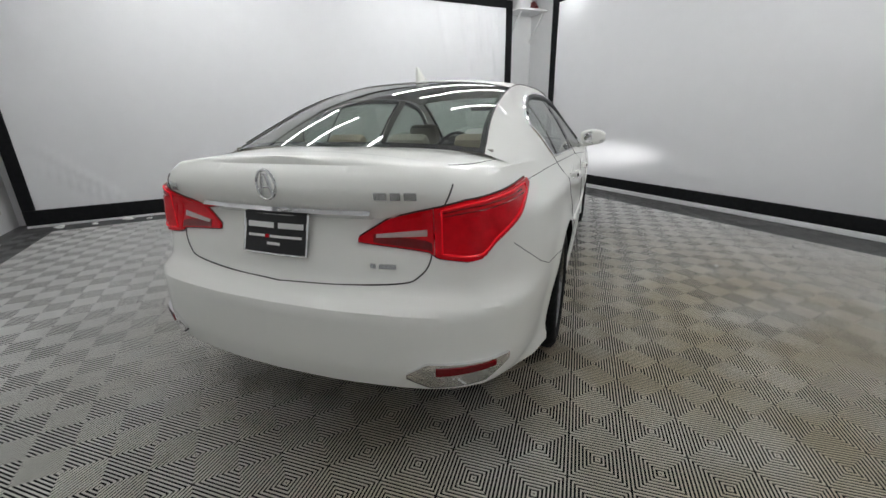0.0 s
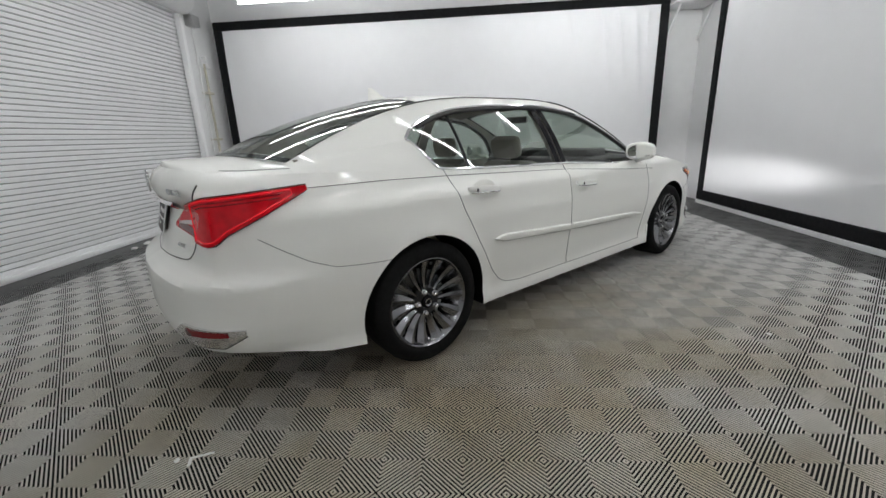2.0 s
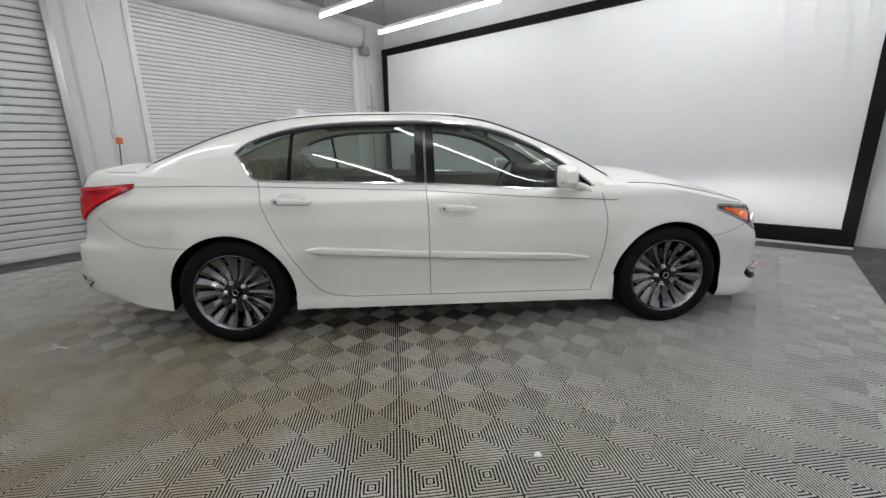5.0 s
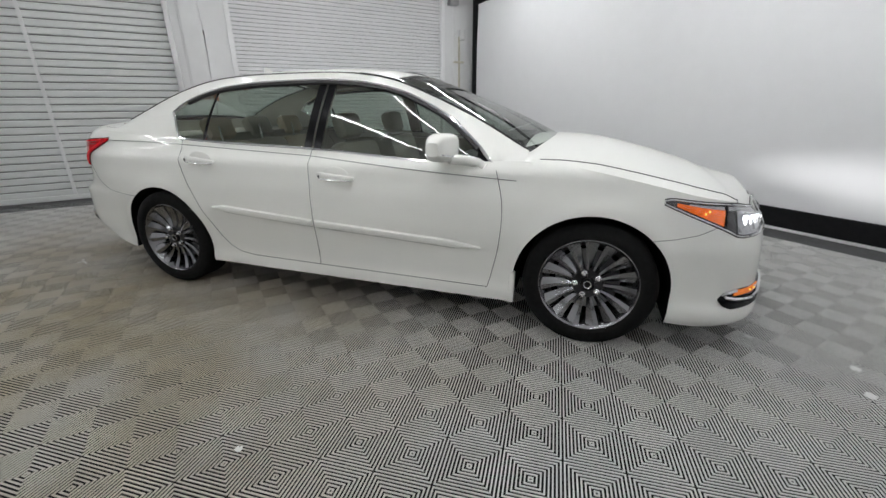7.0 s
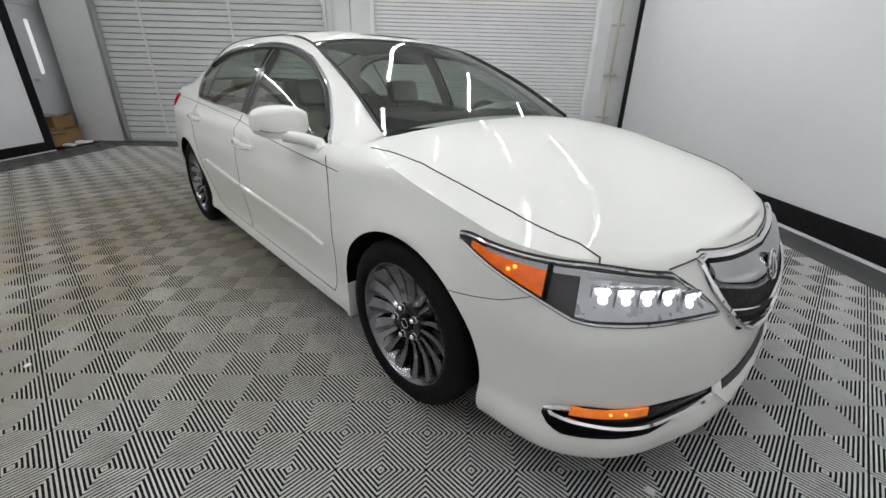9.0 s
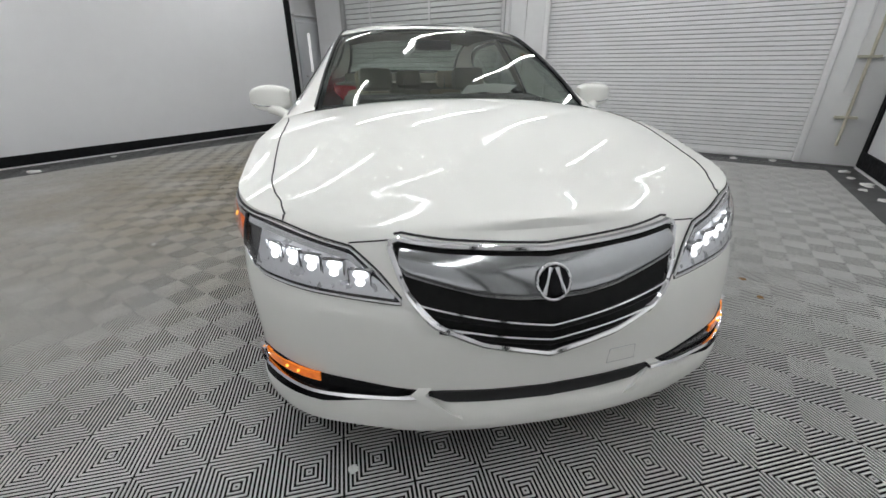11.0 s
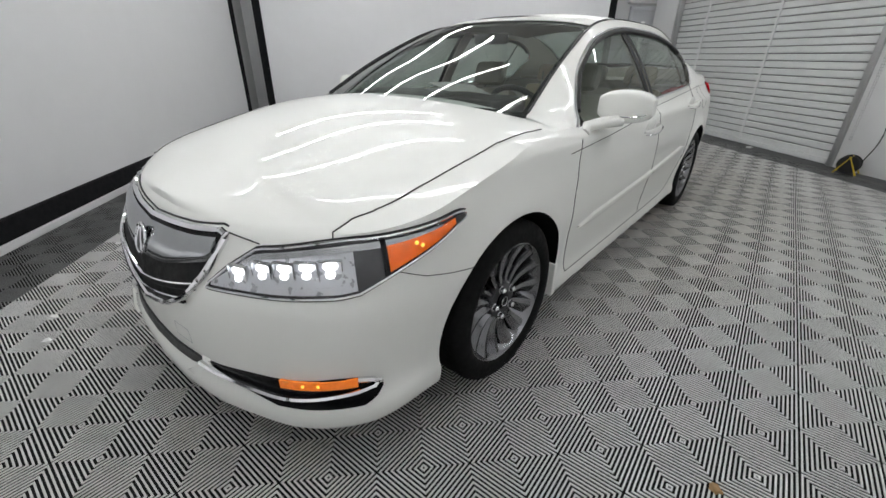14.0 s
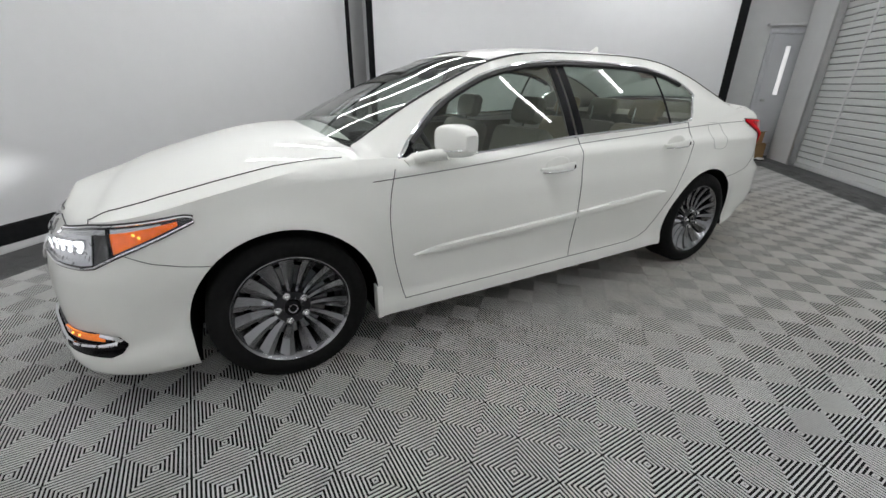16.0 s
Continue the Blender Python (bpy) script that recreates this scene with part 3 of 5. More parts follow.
# ---------------------------------------------------------------- the car: front towards +y, its left side at -x
PLAN = smooth_curve([(0, 2.375), (0.2, 2.368), (0.4, 2.338), (0.55, 2.288), (0.69, 2.228), (0.792, 2.15), (0.866, 2.05), (0.900, 1.925), (0.915, 1.72), (0.928, 1.45), (0.935, 1.1), (0.94, 0.6), (0.944, 0), (0.944, -0.6), (0.94, -1.1), (0.932, -1.5), (0.912, -1.85), (0.885, -2.1), (0.84, -2.27), (0.75, -2.41), (0.58, -2.505), (0.28, -2.56), (0, -2.575)], 241)
STEP = np.linalg.norm(np.diff(PLAN, axis=0), axis=1)
ARC = np.r_[0, np.cumsum(STEP)]
TAN = np.gradient(PLAN, ARC, axis=0)
OUT = np.stack([-TAN[:, 1], TAN[:, 0]], 1)
OUT /= np.linalg.norm(OUT, axis=1)[:, None]
OUT[0], OUT[-1] = (0, 1), (0, -1)
# shoulder height and lower edge along the length
SHOULDER_POINTS = [(2.4, 0.765), (2.2, 0.768), (2.1, 0.778), (1.9, 0.808), (1.73, 0.845), (1.5, 0.897), (1.26, 0.94), (1.0, 0.955), (0.8, 0.94), (0.4, 0.95), (0, 0.965), (-0.6, 0.985), (-1.25, 1.02), (-1.7, 1.05), (-2.0, 1.068), (-2.3, 1.075), (-2.45, 1.09), (-2.6, 1.105)]
LOWER = [(2.4, 0.18), (2.2, 0.165), (1.9, 0.155), (1.75, 0.17), (1.0, 0.19), (0, 0.205), (-1.0, 0.215), (-1.8, 0.232), (-1.95, 0.245), (-2.2, 0.30), (-2.45, 0.345), (-2.6, 0.355)]


def relaxed(rows, reach=0.16):
    """The same curve with its corners eased out, at close steps."""
    lo, hi = min(r[0] for r in rows), max(r[0] for r in rows)
    out = []
    for v in np.linspace(hi, lo, 90):
        k = min(reach, max(0.02, min(hi - v, v - lo)))
        q = np.linspace(-1.6, 1.6, 17)
        g = np.exp(-q * q)
        out.append((float(v), float(sum(w * eased(min(hi, max(lo, v + k * d)), rows) for w, d in zip(g, q)) / g.sum())))
    return out


SHOULDER = relaxed(SHOULDER_POINTS)
IN_SIDE = [(0.15, 0.05), (0.2, 0.022), (0.24, 0.02), (0.30, 0.032), (0.45, 0.018), (0.6, 0.0), (0.72, 0.0), (0.82, 0.012), (0.90, 0.022), (0.95, 0.068), (1.0, 0.098), (1.06, 0.135), (1.12, 0.17)]
IN_FRONT = [(0.15, 0.05), (0.19, 0.0), (0.24, -0.005), (0.31, 0.02), (0.42, 0.022), (0.52, 0.03), (0.57, 0.04), (0.62, 0.064), (0.70, 0.108), (0.75, 0.134), (0.78, 0.156), (0.83, 0.16), (0.9, 0.14), (1.1, 0.14)]
IN_REAR = [(0.2, 0.08), (0.30, 0.055), (0.35, 0.022), (0.39, 0.01), (0.45, 0.0), (0.62, 0.0), (0.648, 0.012), (0.672, 0.06), (0.70, 0.09), (0.79, 0.115), (0.93, 0.15), (0.96, 0.12), (1.02, 0.10), (1.06, 0.115), (1.085, 0.13), (1.105, 0.17)]


IN_CORNER = [(0.2, 0.08), (0.30, 0.055), (0.35, 0.022), (0.39, 0.01), (0.45, 0.0), (0.62, 0.0), (0.645, 0.006), (0.668, 0.032), (0.70, 0.046), (0.80, 0.06), (0.93, 0.075), (1.0, 0.09), (1.04, 0.11), (1.07, 0.145), (1.09, 0.185), (1.12, 0.2)]


def inset(y, z):
    f, r = ramp(y, 1.78, 2.26), ramp(-y, 1.85, 2.4)
    w = ramp(-y, 2.38, 2.53)
    return eased(z, IN_FRONT) * f + (eased(z, IN_REAR) * w + eased(z, IN_CORNER) * (1 - w)) * r + eased(z, IN_SIDE) * (1 - f - r)


def skin(s, z, side=1, off=0.0):
    """The point of the body's skin at arc length s of the plan and height z, moved out by off."""
    x, y = np.interp(s, ARC, PLAN[:, 0]), np.interp(s, ARC, PLAN[:, 1])
    n = np.array([np.interp(s, ARC, OUT[:, 0]), np.interp(s, ARC, OUT[:, 1])])
    n /= np.linalg.norm(n)
    d = inset(y, z) - off
    for hub in (1.41, -1.425):  # rolled lips of the wheel arches
        r = math.hypot(y - hub, z - 0.325)
        if r < 0.6 and z < 0.9:
            d -= 0.014 * math.exp(-((r - 0.392) / 0.055) ** 2) * ramp(z, 0.1, 0.3)
    return Vector((side * max(0.0, x - n[0] * d), y - n[1] * d, z))


def arc_y(y):
    return float(np.interp(-y, -PLAN[:, 1], ARC))


def arc_x(x, rear=False):
    h = len(ARC) // 2
    return float(np.interp(-x, -PLAN[h:, 0], ARC[h:])) if rear else float(np.interp(x, PLAN[:h, 0], ARC[:h]))


def flank(y, z, side=1, off=0.0):
    return skin(arc_y(y), z, side, off)


def shoulder(i):
    return eased(PLAN[i, 1], SHOULDER)


car = thing("car", "pearl white four-door sedan parked with its headlights on", "car")

# body shell
LEVELS = np.r_[0, np.linspace(0.03, 1, 34)]
rows = []
for f in LEVELS:
    ring = []
    for side in (1, -1):
        for i in range(len(ARC)) if side == 1 else range(len(ARC) - 2, 0, -1):
            lo, hi = eased(PLAN[i, 1], LOWER), shoulder(i)
            ring.append(skin(ARC[i], lo + (hi - lo) * f, side))
    rows.append(ring)
COWL, DECK = 1.01, -1.96
CROWN_POINTS = [(2.4, 0.0), (2.25, 0.022), (2.1, 0.058), (1.9, 0.092), (1.5, 0.110), (1.1, 0.083), (0, 0.05), (-1.8, 0.082), (-2.0, 0.080), (-2.2, 0.062), (-2.4, 0.03), (-2.5, 0.012), (-2.6, 0.0)]
CROWN = relaxed(CROWN_POINTS)
bm = bmesh.new()
vs = grid(bm, rows, closed=True)
n_half = len(ARC)
top = vs[-1]
total = len(top)
ACROSS = 24
spans = []
for i in range(n_half):
    a, b = top[i], top[(total - i) % total]
    if a is b:
        spans.append([a] * (ACROSS + 1))
        continue
    span = [a]
    for k in range(1, ACROSS):
        p = 1 - 2 * k / ACROSS
        c = a.co.lerp(b.co, k / ACROSS)
        y = a.co.y
        h = eased(y, CROWN) * (1 - abs(p) ** 2.3)
        span.append(bm.verts.new(c + Vector((0, 0, h))))
    spans.append(span + [b])
for i in range(n_half - 1):
    for k in range(ACROSS):
        q = [spans[i][k], spans[i][k + 1], spans[i + 1][k + 1], spans[i + 1][k]]
        q = list(dict.fromkeys(q))
        if len(q) > 2:
            y = sum(v.co.y for v in q) / len(q)
            try:
                bm.faces.new(q).material_index = 2 if DECK < y < COWL else 0
            except ValueError:
                pass
bm.faces.new(vs[0]).material_index = 1
bmesh.ops.recalc_face_normals(bm, faces=bm.faces)
body = part("body", bm, [PAINT, WELL, PAINT], car, "glossy pearl white painted body shell")

HUBS = [(1, 1.41), (1, -1.425), (-1, 1.41), (-1, -1.425)]
cut = bmesh.new()
ARCH = 0.386
for side, y in HUBS:  # round above the hub, upright below it
    outline = [(y + ARCH * math.cos(a), 0.325 + ARCH * math.sin(a)) for a in np.linspace(0, math.pi, 49)]
    outline = [(y + ARCH * 0.985, 0.0)] + outline + [(y - ARCH * 0.985, 0.0)]
    a, b = ([cut.verts.new((side * x, p, q)) for p, q in outline] for x in (0.56, 1.05))
    cut.faces.new(a), cut.faces.new(b)
    for k in range(len(outline)):
        cut.faces.new((a[k], a[k - 1], b[k - 1], b[k]))
bmesh.ops.recalc_face_normals(cut, faces=cut.faces)
for f in cut.faces:
    f.material_index = 1
cutter = part("cutter", cut, [PAINT, WELL], smooth=False)
mod = body.modifiers.new("arches", "BOOLEAN")
mod.operation, mod.object, mod.solver = "DIFFERENCE", cutter, "EXACT"
dg = bpy.context.evaluated_depsgraph_get()
done = bpy.data.meshes.new_from_object(body.evaluated_get(dg))
body.modifiers.clear()
body.data = done
bpy.data.objects.remove(cutter)
bm = bmesh.new()
bm.from_mesh(done)
bmesh.ops.delete(bm, geom=[f for f in bm.faces if f.material_index == 2], context="FACES")
bm.to_mesh(done)
bm.free()
done.polygons.foreach_set("use_smooth", [True] * len(done.polygons))
done.set_sharp_from_angle(angle=radians(32))

# the upper body: pillar and roof line, from the cowl corner back to the deck corner
RAIL = smooth_curve([(0.712, 1.05, 0.988), (0.668, 0.76, 1.148), (0.625, 0.47, 1.278), (0.585, 0.20, 1.372), (0.565, -0.1, 1.414), (0.56, -0.5, 1.422), (0.562, -0.9, 1.415), (0.568, -1.2, 1.383), (0.578, -1.5, 1.308), (0.60, -1.75, 1.216), (0.645, -2.0, 1.106)], 121)


def rail(y):
    return float(np.interp(-y, -RAIL[:, 1], RAIL[:, 0])), float(np.interp(-y, -RAIL[:, 1], RAIL[:, 2]))


def upper(y, z, side=1, off=0.0):
    """The point of the side of the upper body at y and height z."""
    xr, zr = rail(y)
    b = flank(y, eased(y, SHOULDER))
    f = 0 if zr - b.z < 1e-4 else min(1, max(0, (z - b.z) / (zr - b.z)))
    return Vector((side * (b.x + (xr - b.x) * f + 0.022 * math.sin(math.pi * f) * ramp(zr - b.z, 0.05, 0.3) + off), y, z))


SILL_LINE = [(1.1, 0.93), (0.93, 0.905), (0.4, 0.945), (-0.2, 0.985), (-1.0, 1.015), (-1.24, 1.03), (-1.385, 1.185), (-2, 1.23)]
HEAD_LINE = [(1.1, 0.9), (0.93, 0.91), (0.80, 1.015), (0.6, 1.165), (0.45, 1.24), (0.32, 1.293), (0.15, 1.335), (0.0, 1.358), (-0.28, 1.375), (-0.6, 1.372), (-0.93, 1.353), (-1.1, 1.324), (-1.25, 1.278), (-1.35, 1.225), (-1.385, 1.19), (-2, 1.1)]
FRONT_TIP, REAR_TIP = 0.93, -1.385
B_POST = (-0.14, -0.26)
for side in (1, -1):
    frame_bm = bmesh.new()
    ys = [1.05 - 3.05 * i / 120 for i in range(121)]
    lowrow, mid1, mid2, high = [], [], [], []
    for y in ys:
        zr, zb = rail(y)[1], eased(y, SHOULDER)
        if FRONT_TIP > y > REAR_TIP:
            zl, zu = eased(y, SILL_LINE), eased(y, HEAD_LINE)
            zu = max(zu, zl + 0.002)
            lowrow.append([upper(y, zb + (zl - zb) * k / 3, side) for k in range(4)])
            high.append([upper(y, zu + (zr - zu) * k / 4, side) for k in range(5)])
        else:
            zm = zb + (zr - zb) * (0.03 if y > 0 else 0.5)
            lowrow.append([upper(y, zb + (zm - zb) * k / 3, side) for k in range(4)])
            high.append([upper(y, zm + (zr - zm) * k / 4, side) for k in range(5)])
    grid(frame_bm, lowrow), grid(frame_bm, high)
    bmesh.ops.recalc_face_normals(frame_bm, faces=frame_bm.faces)
    part("side_frame", frame_bm, PAINT, car)

    def pane(name, y0, y1, mat, off, label=""):
        rows = []
        for i in range(25):
            y = y0 + (y1 - y0) * i / 24
            zl, zu = eased(y, SILL_LINE), eased(y, HEAD_LINE)
            rows.append([upper(y, zl + (max(zu, zl + 0.001) - zl) * k / 8, side, off) for k in range(9)])
        bm = bmesh.new()
        grid(bm, rows)
        bmesh.ops.recalc_face_normals(bm, faces=bm.faces)
        return part(name, bm, mat, car, label)
    for y0, y1 in ((FRONT_TIP - 0.13, B_POST[0] + 0.0), (B_POST[1], -1.03), (-1.055, REAR_TIP + 0.012)):
        w = pane("side_window", y0, y1, GLASS, -0.008, "tinted side window glass")
        w.visible_shadow = False
    for y0, y1 in ((FRONT_TIP, FRONT_TIP - 0.13), (B_POST[0], -0.193), (-0.207, B_POST[1]), (-1.03, -1.055)):
        pane("window_post", y0, y1, GLOSS_BLACK, -0.004, "gloss black window post")
    line = [upper(y, eased(y, SILL_LINE), side, 0.003) for y in np.linspace(FRONT_TIP, -1.24, 40)]
    line += [upper(y, eased(y, SILL_LINE), side, 0.003) for y in np.linspace(-1.26, REAR_TIP, 8)]
    part("window_sill_trim", tube(bmesh.new(), line, 0.008), CHROME, car, "chrome window sill strip")
    line = [upper(y, eased(y, HEAD_LINE), side, 0.002) for y in np.linspace(FRONT_TIP, REAR_TIP, 60)]
    part("window_head_trim", tube(bmesh.new(), line, 0.010), CHROME, car, "chrome window surround strip")
    line = [upper(y, eased(y, HEAD_LINE) - 0.016, side, 0.0) for y in np.linspace(0.80, -1.28, 60)]
    part("window_seal", tube(bmesh.new(), line, 0.014), BLACK, car)


def between(y0, y1, n, bow, crown, off=0.0, across=24, shrink=0.0):
    """Rows of points across the car between the two pillar lines."""
    rows = []
    for i in range(n + 1):
        y = y0 + (y1 - y0) * i / n
        x, z = rail(y)
        x -= shrink
        rows.append([Vector((x * p, y + bow(y) * (1 - p * p), z + off + crown(y) * (1 - abs(p) ** 2.8))) for p in np.linspace(1, -1, across + 1)])
    return rows


WS_TOP, BL_TOP = 0.22, -1.17
bow_front = lambda y: 0.13 * ramp(y, 0.2, 1.15) + 0.04 * ramp(y, -0.4, 0.24)
bow_back = lambda y: -0.11 * ramp(-y, 1.0, 2.0) - 0.05 * ramp(-y, 0.5, 1.12)
bow = lambda y: bow_front(y) + bow_back(y)
crown = lambda y: 0.048 - 0.03 * ramp(y, 0.0, 0.7) - 0.012 * ramp(-y, 1.2, 1.9)
bm = bmesh.new()
grid(bm, between(WS_TOP, BL_TOP, 40, bow, crown))
bmesh.ops.recalc_face_normals(bm, faces=bm.faces)
part("roof", bm, PAINT, car, "white painted roof panel")
for nm, y0, y1 in (("windscreen", 1.05, WS_TOP), ("rear_window", BL_TOP, -1.985)):
    bm = bmesh.new()
    grid(bm, between(y0, y1, 24, bow, crown, -0.004))
    bmesh.ops.recalc_face_normals(bm, faces=bm.faces)
    w = part(nm, bm, GLASS, car, "tinted curved glass")
    w.visible_shadow = False
    # dark ceramic edge
    rows = between(y0, y1, 24, bow, crown, -0.006)
    for nm2, strip in (("edge_band", [[r[0], r[0].lerp(r[-1], 0.022)] for r in rows]), ("edge_band", [[r[-1], r[-1].lerp(r[0], 0.022)] for r in rows]),
                       ("edge_band", [rows[0], [a.lerp(b, 1.0) for a, b in zip(rows[1], rows[1])]]), ("edge_band", [rows[-2], rows[-1]])):
        bm = bmesh.new()
        grid(bm, strip)
        part(nm2, bm, GLOSS_BLACK, w)
for side in (1, -1):
    for y0, y1, thick in ((1.03, 0.0, 0.006), (0.0, -1.93, 0.003)):
        line = [Vector((side * rail(y)[0], y, rail(y)[1] + 0.003)) for y in np.linspace(y0, y1, 40)]
        part("roof_seam", tube(bmesh.new(), line, thick), BLACK, car, "black roof and pillar seal")
rows = between(0.12, -0.52, 10, bow, crown, 0.0025, shrink=0.14)
line = [rows[0][k] for k in range(25)] + [r[-1] for r in rows[1:]] + [rows[-1][k] for k in range(23, -1, -1)] + [r[0] for r in rows[-2:0:-1]]
part("sunroof_seam", tube(bmesh.new(), line, 0.004, closed=True), GAP, car)
# panel that closes the cabin under the rear glass
x, z = rail(-1.96)
part("shelf_end", boxed(-x - 0.03, x + 0.03, -1.965, -1.945, 0.99, z - 0.004, bevel=0.004), CABIN_LIGHT, car)
# cowl between bonnet and glass
rows = []
for dy, dz in ((0.05, -0.022), (0.03, -0.012), (0.0, -0.002)):
    x, z = rail(1.045)
    rows.append([Vector((x * p, 1.045 + dy * (1 - abs(p) ** 3) + bow(1.045) * (1 - p * p), z + dz + crown(1) * (1 - abs(p) ** 2.8))) for p in np.linspace(1, -1, 25)])
part("cowl", slab(rows, 0.01), BLACK, car, "black plastic cowl under the windscreen")
# aerial fin
bm = bmesh.new()
bmesh.ops.create_cone(bm, cap_ends=True, segments=16, radius1=0.11, radius2=0.014, depth=0.11, matrix=Matrix.Translation((0, -1.08, 1.47)) @ Matrix.Diagonal((0.28, 1, 1, 1)))
for v in bm.verts:
    if v.co.z > 1.49:
        v.co.y -= 0.085
part("aerial_fin", bm, PAINT, car)


def patch(name, s0, s1, low, high, mat, off, side=1, n=24, m=6, thick=0.006, parent=None, label="", closed_mid=False):
    """A panel that follows the skin from arc s0 to s1, between two height functions of s."""
    rows = []
    for i in range(n + 1):
        s = s0 + (s1 - s0) * i / n
        a, b = low(s), high(s)
        b = max(b, a + 0.001)
        rows.append([[skin(s, a + (b - a) * k / m, side, o) for k in range(m + 1)] for o in (off, off - thick)])
    return part(name, shell([r[0] for r in rows], [r[1] for r in rows]), mat, parent or car, label)


def table(*pairs):
    return lambda s: ip(s, pairs)


def shut(name, pts, side, r=0.0019):
    dense = []
    for (y0, z0), (y1, z1) in zip(pts, pts[1:]):
        k = max(2, int(math.hypot(y1 - y0, z1 - z0) / 0.03))
        dense += [(y0 + (y1 - y0) * i / k, z0 + (z1 - z0) * i / k) for i in range(k)]
    dense.append(pts[-1])
    line = [upper(y, z, side, 0.0005) if z > eased(y, SHOULDER) else flank(y, z, side, 0.0005) for y, z in dense]
    return part(name, tube(bmesh.new(), line, r, 5), GAP, car)


flap = [(-1.52 + 0.085 * math.copysign(abs(math.cos(a)) ** 0.5, math.cos(a)), 0.925 + 0.085 * math.copysign(abs(math.sin(a)) ** 0.5, math.sin(a))) for a in np.linspace(0, 2 * math.pi, 41)]
shut("fuel_flap_gap", flap, -1, 0.0008)
for side in (1, -1):
    # door gaps
    shut("door_gap", [(-0.2, 0.975), (-0.19, 0.8), (-0.188, 0.28)], side)
    shut("door_gap", [tuple(p) for p in smooth_curve([(0.915, 0.905), (0.93, 0.85), (0.95, 0.76), (0.955, 0.66), (0.94, 0.5), (0.905, 0.34), (0.885, 0.262)], 24)], side)
    shut("door_gap", [(-1.23, 1.025), (-1.215, 0.97), (-1.20, 0.90), (-1.165, 0.80), (-1.075, 0.615), (-0.955, 0.41), (-0.89, 0.335), (-0.82, 0.30), (-0.70, 0.285)], side)
    shut("door_gap", [(-0.70, 0.285), (-0.188, 0.278), (0.885, 0.262)], side)
    shut("bumper_gap", [(-1.655, 0.636), (-1.79, 0.64), (-1.92, 0.655), (-2.03, 0.70), (-2.13, 0.762), (-2.22, 0.82)], side, 0.0014)
    shut("bumper_gap", [(1.665, 0.606), (1.765, 0.618), (1.86, 0.642), (1.95, 0.68)], side, 0.0014)
    # character line under the glass, its crease shade drawn as a thin dark bar
    shut("waist_crease_shade", [(-2.0, 1.004), (-1.6, 1.002), (-1.2, 0.99), (-0.2, 0.946), (0.6, 0.885), (1.02, 0.86)], side, 0.0018)
    # door trims
    for y0, y1, z0, z1 in ((-0.95, -0.2, 0.605, 0.552), (-0.175, 0.845, 0.552, 0.492)):
        rows = []
        for i in range(21):
            f = i / 20
            y, z = y0 + (y1 - y0) * f, z0 + (z1 - z0) * f
            h = 0.024 * (min(1, f * 8 + 0.15) if y0 < -0.5 else min(1, (1 - f) * 6 + 0.15))
            rows.append([flank(y, z - h, side, 0.001), flank(y, z - h * 0.8, side, 0.013), flank(y, z, side, 0.017), flank(y, z + h * 0.7, side, 0.013), flank(y, z + h, side, 0.001)])
        bm = bmesh.new()
        g = grid(bm, rows)
        bmesh.ops.recalc_face_normals(bm, faces=bm.faces)
        trim = part("door_trim", bm, PAINT, car, "white side moulding")
        # thin dark bar drawn as the shade along the moulding's lower edge
        part("trim_shade", tube(bmesh.new(), [a[0] for a in rows], 0.0013, 5), GAP, trim)
    # handles
    for y0, z0 in ((-1.01, 0.905), (-0.01, 0.842)):
        c = flank(y0, z0, side)
        tilt = pose(c.x, c.y, c.z, -3.5, 0, 0)
        bm = bmesh.new()
        bmesh.ops.create_uvsphere(bm, u_segments=24, v_segments=12, radius=1, matrix=tilt @ Matrix.Translation((0, 0, 0.012)) @ Matrix.Diagonal((0.005, 0.085, 0.042, 1)))
        part("handle_cup", bm, PAINT, car)
        rows = []
        for i in range(13):
            f = i / 12 * 2 - 1
            yy = y0 + 0.118 * f
            o = 0.006 + 0.036 * (1 - f ** 4)
            zz = z0 + 0.006 * f * -1
            hgt = (0.021 - 0.006 * f) * (1 - 0.55 * f ** 4)
            p = flank(yy, zz, side, o)
            rows.append([p + Vector((side * 0.009 * math.cos(a), 0, hgt * math.sin(a))) for a in [2 * math.pi * k / 10 for k in range(10)]])
        bm = bmesh.new()
        g = grid(bm, rows, closed=True)
        bm.faces.new(g[0]), bm.faces.new(g[-1])
        bmesh.ops.recalc_face_normals(bm, faces=bm.faces)
        h = part("door_handle", bm, PAINT, car, "white pull handle with chrome strip")
        part("chrome_strip", tube(bmesh.new(), [flank(y0 + 0.11 * f, z0 - 0.016 - 0.004 * f, side, 0.012 + 0.036 * (1 - f ** 4)) for f in np.linspace(-1, 1, 13)], 0.004), CHROME, h)
        bm = bmesh.new()
        bmesh.ops.create_uvsphere(bm, u_segments=10, v_segments=6, radius=0.006, matrix=Matrix.Translation(flank(y0 - 0.085, z0 + 0.002, side, 0.042)) @ Matrix.Diagonal((1, 1, 1.8, 1)))
        part("lock", bm, GAP, h)
    # mirrors
    rows = []
    base = Vector((side * 0.990, 0.668, 1.014))
    for i in range(15):
        f = i / 14
        x = -0.115 + 0.22 * f
        w = math.sin(math.pi * min(1, max(0.0, f * 0.93 + 0.05))) ** 0.28
        rows.append([base + Vector((side * x, 0.062 * w * math.copysign(abs(math.cos(a)) ** 0.5, math.cos(a)) - 0.03 * f, 0.070 * w * math.copysign(abs(math.sin(a)) ** 0.5, math.sin(a)) + 0.006)) for a in [2 * math.pi * k / 20 for k in range(20)]])
    bm = bmesh.new()
